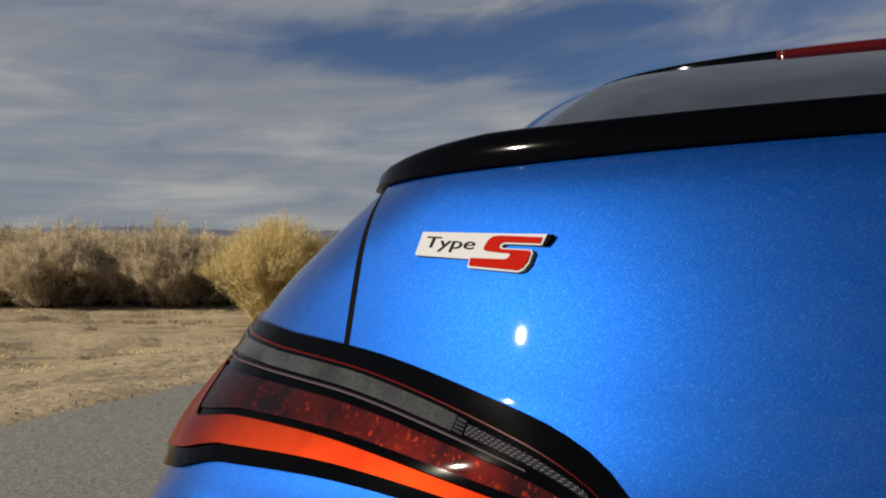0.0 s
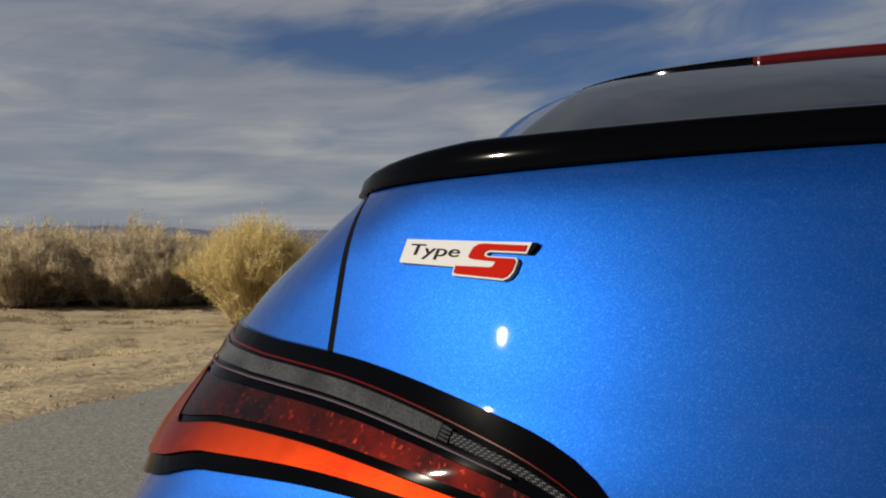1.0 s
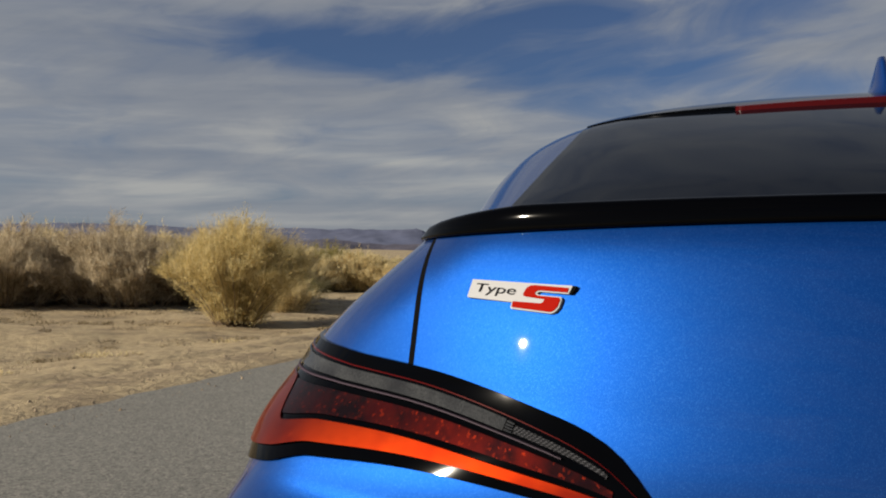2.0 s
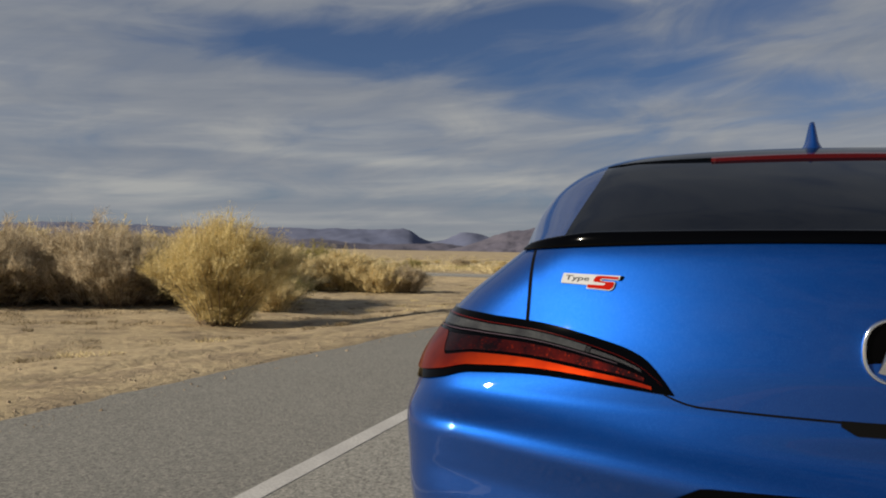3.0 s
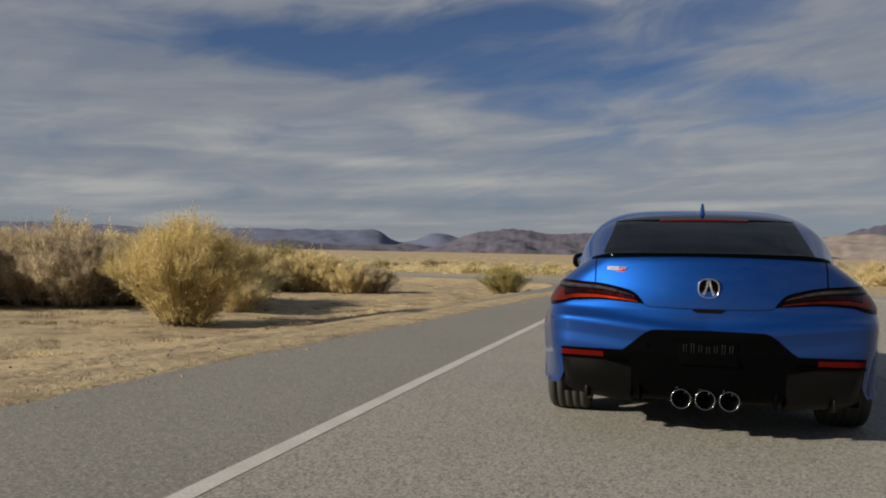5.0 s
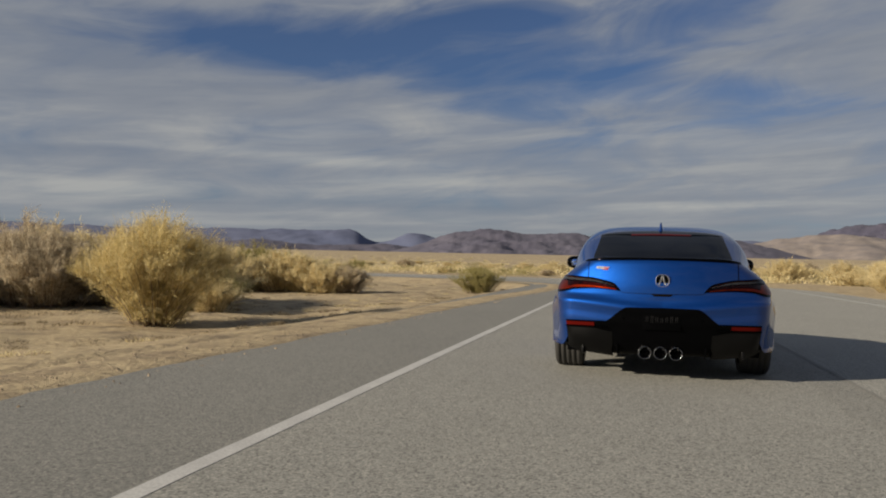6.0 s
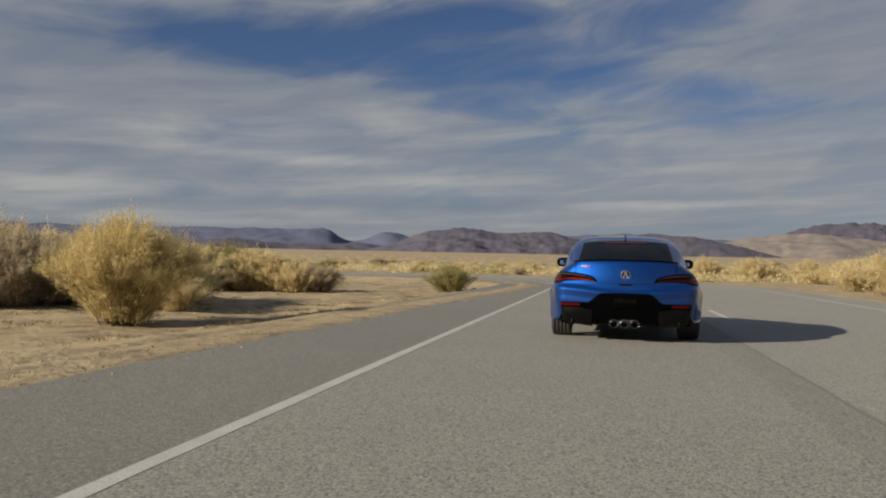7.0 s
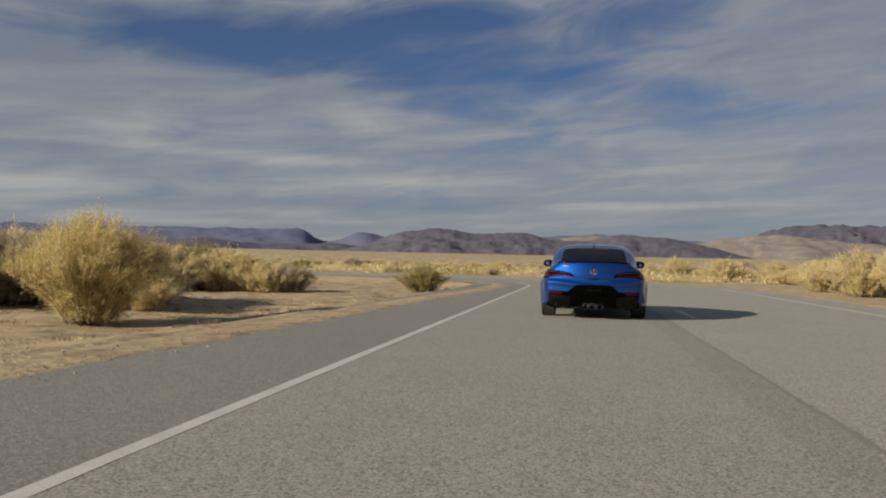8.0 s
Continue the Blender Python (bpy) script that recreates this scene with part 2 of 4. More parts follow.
def from_grid(rows, closed=False, thick=0.0, inward=None):
    """A sheet from rows of points; thick pulls a rim from its border along inward."""
    bm = bmesh.new()
    vs = [[bm.verts.new(p) for p in r] for r in rows]
    n = len(rows[0])
    for i in range(len(rows) - 1):
        for j in range(n if closed else n - 1):
            k = (j + 1) % n
            bm.faces.new((vs[i][j], vs[i][k], vs[i + 1][k], vs[i + 1][j]))
    if thick:
        rim = vs[0][:] + [r[-1] for r in vs[1:-1]] + vs[-1][::-1] + [r[0] for r in vs[-2:0:-1]]
        low = [bm.verts.new(v.co + Vector(inward) * thick) for v in rim]
        rim = [bm.verts.new(v.co) for v in rim]
        for i in range(len(rim)):
            k = (i + 1) % len(rim)
            try:
                bm.faces.new((rim[i], rim[k], low[k], low[i]))
            except ValueError:
                pass
    return bm


def revolve(profile, n=48, axis="x"):
    """Turns a profile of (along, radius) round an axis."""
    rows = []
    for a, r in profile:
        ring = []
        for i in range(n):
            w = 2 * math.pi * i / n
            c, s = r * math.cos(w), r * math.sin(w)
            ring.append({"x": (a, c, s), "y": (c, a, s), "z": (c, s, a)}[axis])
        rows.append(ring)
    return from_grid(rows, closed=True)


def box(sx, sy, sz, at=(0, 0, 0), bevel=0.0, turn=None):
    bm = bmesh.new()
    bmesh.ops.create_cube(bm, size=1)
    bmesh.ops.scale(bm, vec=(sx, sy, sz), verts=bm.verts)
    if bevel:
        bmesh.ops.bevel(bm, geom=bm.edges, offset=bevel, segments=2, affect="EDGES", profile=0.5)
    if turn:
        bmesh.ops.transform(bm, matrix=pose(0, 0, 0, *turn), verts=bm.verts)
    bmesh.ops.translate(bm, vec=at, verts=bm.verts)
    return bm


def merge(*bms):
    out = bmesh.new()
    for b in bms:
        me = bpy.data.meshes.new("tmp")
        b.to_mesh(me)
        b.free()
        out.from_mesh(me)
        bpy.data.meshes.remove(me)
    return out


def spl(pts):
    """A smooth curve through (x, y) points, level outside them."""
    xs, ys = np.array([p[0] for p in pts], float), np.array([p[1] for p in pts], float)
    d = np.diff(ys) / np.diff(xs)
    m = np.zeros(len(xs))
    m[0], m[-1] = d[0], d[-1]
    for i in range(1, len(xs) - 1):
        m[i] = 0 if d[i - 1] * d[i] <= 0 else 2 * d[i - 1] * d[i] / (d[i - 1] + d[i])

    def f(x):
        x = min(max(x, xs[0]), xs[-1])
        i = min(max(int(np.searchsorted(xs, x)) - 1, 0), len(xs) - 2)
        h = xs[i + 1] - xs[i]
        t = (x - xs[i]) / h
        return float((2 * t ** 3 - 3 * t ** 2 + 1) * ys[i] + (t ** 3 - 2 * t ** 2 + t) * h * m[i]
                     + (3 * t ** 2 - 2 * t ** 3) * ys[i + 1] + (t ** 3 - t ** 2) * h * m[i + 1])
    return f


def smooth01(a, b, x):
    t = min(max((x - a) / (b - a), 0), 1)
    return t * t * (3 - 2 * t)


def lerp(a, b, t):
    return a + (b - a) * t


# ---- ground and road ----
BEND_X, BEND_Y = -16.0, 37.0


def road_x(x, y):
    """How far a place lies across the road, by its bend."""
    if y <= BEND_Y:
        return x
    if x < BEND_X:
        return (y - BEND_Y) + BEND_X
    return math.hypot(x - BEND_X, y - BEND_Y) + BEND_X


def road_place(rx, s):
    """The place rx across the road, s along it (s is y up to the bend)."""
    if s <= BEND_Y:
        return rx, s
    r, a = rx - BEND_X, (s - BEND_Y) / 20.0
    if a < math.pi / 2:
        return BEND_X + r * math.cos(a), BEND_Y + r * math.sin(a)
    return BEND_X - (s - BEND_Y - 10 * math.pi), BEND_Y + r


ROAD_L, ROAD_R = -4.25, 8.0
EDGE_L = spl([(-20, -4.2), (6, -4.18), (11, -3.98), (17, -3.78), (24, -3.5), (31, -3.05), (37, -2.95), (44, -3.4), (60, -4.2)])


def ground_z(x, y):
    rx = road_x(x, y)
    wob = noise.noise((x * 0.5, y * 0.5, 0)) * 0.07 + noise.noise((x * 3, y * 3, 4)) * 0.07
    left = EDGE_L(y)
    near = math.hypot(x, y)
    if left < rx < ROAD_R:
        d = -min(rx - left, ROAD_R - rx)
    else:
        d = max(left - rx, rx - ROAD_R)
    z = -0.07 + 0.085 * smooth01(-0.25, 0.25, d + wob)
    if rx < left:
        z -= 0.32 * smooth01(0.6, 4.0, d) * (1 - smooth01(40, 70, y))
    if d > 0.3:
        w = smooth01(0.3, 3.0, d)
        z += w * (0.10 * noise.noise((x * 0.25, y * 0.25, 7)) + 0.05 * noise.noise((x * 0.9, y * 0.9, 2)) + 0.02 * noise.noise((x * 2.7, y * 2.7, 5)))
    if rx < left and y < 40:
        for at, deep in ((1.15, 0.050), (2.35, 0.040)):
            z -= deep * math.exp(-((d - at + 0.15 * noise.noise((y * 0.25, at, 0))) / 0.16) ** 2)
    z += 17.0 * smooth01(90, 1500, near) + 0.5 * smooth01(60, 200, near) * noise.noise((x * 0.012, y * 0.012, 3))
    return z


def steps(*runs):
    out = []
    for a, b, s in runs:
        out += list(np.arange(a, b, s))
    return out


def build_ground():
    xs = steps((-3000, -600, 300), (-600, -100, 50), (-100, -30, 5), (-30, -12, 0.6), (-12, -2.6, 0.12), (-2.6, 7, 1.2), (7, 12, 0.3), (12, 30, 1.0), (30, 100, 5), (100, 600, 50), (600, 3001, 300))
    ys = steps((-2000, -200, 300), (-200, -20, 20), (-20, 2, 2.0), (2, 26, 0.2), (26, 66, 0.5), (66, 120, 3), (120, 600, 30), (600, 4001, 250))
    rows = [[(x, y, ground_z(x, y)) for x in xs] for y in ys]
    verts = [p for r in rows for p in r]
    n = len(xs)
    faces = [(j * n + i, j * n + i + 1, (j + 1) * n + i + 1, (j + 1) * n + i) for j in range(len(ys) - 1) for i in range(n - 1)]
    me = bpy.data.meshes.new("ground")
    me.from_pydata(verts, [], faces)
    me.polygons.foreach_set("use_smooth", [True] * len(faces))
    me.materials.append(SAND)
    tagged(new("ground", me), "pale dry desert sand with low ripples and tracks", "ground", kind="structure")


def road_strip(rx0, rx1, s0, s1, z, step=0.5, wobble=0.0, across=1):
    rows = []
    n = max(2, int((s1 - s0) / step) + 1)
    for i in range(n):
        s = lerp(s0, s1, i / (n - 1))
        row = []
        for k in range(across + 1):
            e = wobble * noise.noise((s * 2.2, rx0, k * 9.0))
            x, y = road_place(lerp(rx0, rx1, k / across) + e, s)
            row.append((x, y, z))
        rows.append(row)
    return from_grid(rows)


def build_road():
    road = part("road", road_strip(-2.22, 1.62, -60, 110, 0.0, 1.0), ASPHALT, None)
    tagged(road, "weathered grey asphalt road bending away to one side", "road", kind="structure")
    part("shoulder", road_strip(ROAD_L - 0.5, -2.224, -60, 110, 0.0, 1.0), ASPHALT_EDGE, road, "darker asphalt shoulder outside the line")
    part("stained_band", road_strip(1.22, 1.588, -20, 60, 0.002, 0.25, 0.12), ASPHALT_BAND, road, "darker stained band along the seam")
    part("lane_slab", road_strip(1.622, ROAD_R + 0.5, -60, 110, 0.003, 1.0), ASPHALT_OLD, road, "paler strip of older asphalt")
    part("edge_line", road_strip(-2.275, -2.165, -20, 110, 0.002, 0.25, 0.006), ROAD_WHITE, road, "worn white solid line")
    part("edge_line", road_strip(6.55, 6.67, -20, 110, 0.005, 0.25, 0.006), ROAD_WHITE, road, "worn white solid line")
    for s in (16.2, 28.4):
        part("lane_dash", road_strip(2.14, 2.26, s, s + 3.2, 0.005, 0.25, 0.006), ROAD_WHITE, road, "short white lane dash")
    part("seam", road_strip(1.59, 1.635, -20, 37, 0.0055, 0.25, 0.02), material("tar_seam", (0.19, 0.182, 0.16), 0.8), road, "dark seam between two lanes of asphalt")


build_ground()
build_road()


# ---- hills ----
def hill(name, label, crest, far, depth, mat, seed, rough=1.0):
    """A ridge: crest gives bearing (degrees from ahead) and height angle (degrees) along it, far its distance."""
    f = spl(crest)
    a0, a1 = crest[0][0], crest[-1][0]
    n, m = 260, 40
    rows = []
    for j in range(m + 1):
        v = j / m * 1.35
        row = []
        for i in range(n + 1):
            az = lerp(a0, a1, i / n)
            top = far * math.tan(radians(f(az))) + 1.0
            d = far + depth * (v - 1.0)
            x, y = d * math.sin(radians(az)), d * math.cos(radians(az))
            up = v if v < 1 else max(0.0, 1 - (v - 1) * 1.6)
            k = 5.5 / depth
            gully = noise.fractal((x * k, y * k, seed), 0.9, 2.1, 6) * 0.28 * rough
            body = up ** 1.15 + gully * math.sin(min(v, 1) * math.pi) * 1.0
            z = -6 + (top + 6) * body + (noise.fractal((x * k * 3, y * k * 3, seed + 5), 1, 2, 4) * 0.055 * top * up)
            row.append((x, y, z))
        rows.append(row)
    ob = part(name, from_grid(rows), mat, None)
    tagged(ob, label, "hill", "hills on the horizon", "structure")


HILL_TAN = grainy("pale_hill_rock", [(0.28, 0.232, 0.19), (0.22, 0.185, 0.165), (0.155, 0.135, 0.135)], (0.004, 0.02), 0.95, 0.2, 5.0)
# the next two are tinted violet and blue in place of distance haze
HILL_DARK_HAZE = grainy("dark_hazed_rock", [(0.075, 0.070, 0.102), (0.094, 0.086, 0.112), (0.058, 0.055, 0.085)], (0.005, 0.03), 0.95, 0.5, 8.0)
HILL_HAZE = grainy("hazed_far_rock", [(0.095, 0.112, 0.185), (0.118, 0.132, 0.20), (0.08, 0.094, 0.16)], (0.003, 0.01), 0.95, 0.4, 8.0)
hill("backdrop_far_ridge", "far mountain ridge under clouds, haze painted blue-grey", [(-50, 1.6), (-40, 2.0), (-33, 1.9), (-28, 2.05), (-22, 2.1), (-19.5, 2.15), (-17.5, 1.3), (-15, 2.05), (-13.5, 1.7), (-11, 1.2), (-4, 1.9), (3, 2.2), (6, 1.9), (30, 1.4)], 3600, 900, HILL_HAZE, 3, 0.4)
hill("backdrop_near_ridge", "low dark rocky hills before the ridge", [(-50, 0.8), (-36, 0.95), (-28, 1.15), (-25.5, 1.35), (-22, 1.05), (-17, 1.2), (-14, 0.85), (-9, 0.2)], 2400, 500, HILL_DARK_HAZE, 11, 0.7)
hill("backdrop_middle_hill", "dark brown rocky hill on the plain, tinted violet for haze", [(-17, 0.6), (-14.5, 1.3), (-12, 2.2), (-9.5, 2.4), (-7, 2.15), (-4, 2.25), (-1.5, 1.75), (0.5, 1.75), (3, 2.15), (5.5, 2.05), (8, 1.6), (11, 0.8), (14, 0.3)], 2000, 500, ROCK, 21, 0.65)
# a ridge of darker colour stands in for cloud shadow on the mountain
hill("backdrop_shaded_crest", "dark violet mountain crest behind the pale slope, coloured as cloud shadow", [(8, 0.9), (11, 2.1), (13, 2.75), (15, 2.95), (18.7, 2.9), (22, 3.1), (30, 3.2), (45, 2.4)], 3500, 700, HILL_DARK_HAZE, 41)
hill("backdrop_pale_hill", "pale tan mountain slope in the sun", [(-3, 0.9), (-0.5, 2.0), (1, 2.1), (3, 1.7), (7, 1.6), (9.5, 2.0), (12.5, 2.3), (16, 1.95), (19, 1.7), (24, 1.6), (32, 1.8), (45, 1.2)], 2900, 800, HILL_TAN, 31, 0.45)


# ---- the car: x across, y from its tail forwards, z up ----
TAIL = spl([(0.18, 0.17), (0.24, 0.12), (0.32, 0.085), (0.42, 0.045), (0.475, 0.022), (0.495, 0.013), (0.515, 0.0095), (0.55, 0.0095), (0.585, 0.0035), (0.615, -0.006), (0.632, -0.0115), (0.65, -0.010), (0.668, -0.001), (0.69, 0.016), (0.71, 0.028), (0.738, 0.038),
            (0.80, 0.040), (0.857, 0.050), (0.90, 0.0608), (0.93, 0.0692), (0.96, 0.0788), (0.985, 0.0875), (1.003, 0.095), (1.018, 0.104), (1.032, 0.117), (1.043, 0.17), (1.055, 0.27)])
BOW = spl([(0.3, 0.18), (0.6, 0.18), (0.75, 0.23), (0.86, 0.33), (1.03, 0.34)])
BOW_END = spl([(0.6, 0.0), (0.78, 0.02), (0.88, 0.05), (1.03, 0.05)])
WIDE_TAIL = spl([(0.18, 0.87), (0.24, 0.90), (0.3, 0.887), (0.45, 0.897), (0.6, 0.908), (0.7, 0.911), (0.77, 0.905), (0.87, 0.862), (0.917, 0.815), (0.958, 0.76), (1.003, 0.70), (1.018, 0.682), (1.032, 0.655), (1.043, 0.62), (1.055, 0.56)])
WIDE_SIDE = spl([(0.18, 0.86), (0.3, 0.90), (0.45, 0.915), (0.6, 0.92), (0.77, 0.905), (0.9, 0.875), (0.97, 0.84), (1.003, 0.80), (1.02, 0.78), (1.043, 0.73), (1.055, 0.66)])
CORNER = 0.16
WHEEL_R, AXLE_REAR, AXLE_FRONT = 0.321, 0.985, 3.72
NOSE_Y = 4.70


def body_point(p, z, out=0.0):
    """A place on the body's tail and flank: p 0 to 1 over the tail from its middle, 1 to 2 round the corner, 2 to 3 along the flank; p < 0 on the other side."""
    side = -1 if p < 0 else 1
    p = abs(p)
    w, b, c4 = WIDE_TAIL(z), BOW(z), BOW_END(z)
    xc = w - CORNER
    # the bumper's ridge drops from the corner towards the middle
    drop = 0.11 * (min(p, 1) * xc - 0.47) * smooth01(0.45, 0.56, z) * (1 - smooth01(0.67, 0.73, z))
    y0 = TAIL(z - drop)
    ya = y0 + b * xc * xc + c4 * xc ** 4
    slope = 2 * b * xc + 4 * c4 * xc ** 3
    yb = ya + slope * CORNER
    ye = yb + 0.24
    if p <= 1:
        x = p * xc
        y = y0 + b * x * x + c4 * x ** 4
        n = Vector((2 * b * x + 4 * c4 * x ** 3, -1))
    elif p <= 2:
        t = p - 1
        x = (1 - t) ** 2 * xc + (1 - (1 - t) ** 2) * w
        y = (1 - t) ** 2 * ya + 2 * t * (1 - t) * yb + t * t * ye
        d = Vector((2 * (1 - t) * (w - xc), 2 * (1 - t) * (yb - ya) + 2 * t * (ye - yb)))
        n = Vector((d.y, -d.x))
    else:
        y = lerp(ye, NOSE_Y, p - 2)
        x = lerp(w, WIDE_SIDE(z), smooth01(0.5, 1.7, y))
        x -= 0.40 * max(0, (y - 3.75) / 0.95) ** 3.0 + 0.02 * smooth01(1.2, 2.6, y) * (1 - smooth01(2.6, 3.6, y))
        x += 0.06 * math.exp(-((y - AXLE_FRONT) / 0.36) ** 2) * (1 - smooth01(0.60, 0.86, z))
        n = Vector((1, 0))
    if p > 1:
        # the rear haunch swells out from the corner over the wheel
        x += 0.090 * (smooth01(0.26, 0.74, y) if y < AXLE_REAR else math.exp(-((y - AXLE_REAR) / 0.38) ** 2)) * (1 - smooth01(0.56, 0.86, z))
    n.normalize()
    return Vector((side * (x + n.x * out), y + n.y * out, z))


def p_of(x, z):
    """The p at which the tail is |x| from the middle."""
    w = WIDE_TAIL(z)
    xc, s = w - CORNER, (-1 if x < 0 else 1)
    x = abs(x)
    if x <= xc:
        return s * x / xc
    return s * (2 - math.sqrt(max(0.0, (w - x) / CORNER)))


def patch(cols, rows_n, out=0.004, thick=0.01, rise=0.0):
    """A panel on the tail: cols are (p, z low, z high) or (x, z low, z high, 'x'). rise: how far its middle swells."""
    grid = []
    for j in range(rows_n + 1):
        v = j / rows_n
        row = []
        for i, c in enumerate(cols):
            z = lerp(c[1], c[2], v)
            p = p_of(c[0], z) if len(c) > 3 else c[0]
            u = i / (len(cols) - 1)
            row.append(body_point(p, z, out + rise * math.sin(math.pi * v) * math.sin(math.pi * u)))
        grid.append(row)
    return from_grid(grid, thick=thick, inward=(0, 1, 0))


def columns(a, b, n, low, high, kind=None):
    out = []
    for i in range(n + 1):
        c = lerp(a, b, i / n)
        out.append((c, low(abs(c)), high(abs(c))) + (("x",) if kind else ()))
    return out


ROOF = spl([(0.16, 1.0), (0.3, 1.03), (0.5, 1.105), (0.8, 1.215), (1.04, 1.292), (1.3, 1.345), (1.6, 1.385), (2.0, 1.404), (2.4, 1.392), (2.75, 1.345), (3.1, 1.235), (3.45, 1.09), (3.65, 1.0)])
GLASS_FOOT = spl([(0.16, 0.60), (0.3, 0.70), (0.5, 0.75), (1.04, 0.818), (1.6, 0.815), (2.5, 0.815), (3.2, 0.80), (3.65, 0.76)])


def cabin_point(y, t, out=0.0):
    """A place on roof, pillars and windows: t 0 at the foot, 1 on the middle line; t < 0 on the other side."""
    side = -1 if t < 0 else 1
    t = abs(t)
    w, zr = GLASS_FOOT(y), ROOF(y)
    zb = 0.955
    h = zr - zb
    q = [(w, zb), (0.915 * w, zb + 0.98 * h), (0.81 * w, zr), (0, zr)]
    k = [(1 - t) ** 3, 3 * t * (1 - t) ** 2, 3 * t * t * (1 - t), t ** 3]
    x, z = sum(a * b[0] for a, b in zip(k, q)), sum(a * b[1] for a, b in zip(k, q))
    # the tail end of the cabin bows back over the middle
    y2 = y + (0.22 * (x / 0.7) ** 2 - 0.08) * (1 - smooth01(0.3, 1.5, y))
    d = Vector((x, 0, z - 0.95)).normalized()
    return Vector((side * (x + d.x * out), y2, z + d.z * out))


def cabin_patch(y0, y1, ny, t0, t1, nt, out, thick=0.008):
    rows = [[cabin_point(lerp(y0, y1, j / ny), lerp(t0(lerp(y0, y1, j / ny)), t1(lerp(y0, y1, j / ny)), i / nt), out) for i in range(nt + 1)] for j in range(ny + 1)]
    return from_grid(rows, thick=thick, inward=(0, 0, -1))


def t_at(y, x):
    lo, hi = 0.0, 1.0
    for _ in range(24):
        mid = (lo + hi) / 2
        if abs(cabin_point(y, mid).x) > x:
            lo = mid
        else:
            hi = mid
    return lo


def sill_z(y):
    """The lower edge of the flank, with an arch over each wheel."""
    z = 0.20
    for a in (AXLE_REAR, AXLE_FRONT):
        d = abs(y - a)
        if d < 0.375:
            z = max(z, 0.30 + math.sqrt(max(0, 0.375 ** 2 - d * d)))
    return z


def build_wheel(parent_name):
    w = new(parent_name)
    half = 0.132
    prof = [(-half + 0.012, 0.245), (-half, 0.27), (-half + 0.002, 0.295), (-half + 0.018, 0.316)]
    for g in range(4):
        nx = -half + 0.055 + g * 0.048
        prof += [(nx, WHEEL_R), (nx + 0.002, WHEEL_R - 0.007), (nx + 0.010, WHEEL_R - 0.007), (nx + 0.012, WHEEL_R)]
    prof += [(half - 0.018, 0.316), (half - 0.002, 0.295), (half, 0.27), (half - 0.012, 0.245)]
    tyre = part("tyre", revolve(prof, 64), RUBBER, w)
    rim = part("rim", revolve([(-half + 0.012, 0.246), (-half + 0.01, 0.238), (-half + 0.03, 0.228), (half - 0.03, 0.228), (half - 0.01, 0.238), (half - 0.012, 0.246)], 48), SATIN_BLACK, w)
    for i in range(10):
        a = 2 * math.pi * i / 10
        b = box(0.03, 0.035, 0.20, (half - 0.035, 0, 0.13), 0.006)
        bmesh.ops.rotate(b, cent=(0, 0, 0), matrix=Matrix.Rotation(a, 3, "X"), verts=b.verts)
        part("spoke", b, SATIN_BLACK, w)
    part("hub", revolve([(half - 0.06, 0.001), (half - 0.06, 0.05), (half - 0.015, 0.045), (half - 0.012, 0.001)], 24), STEEL, w)
    return w


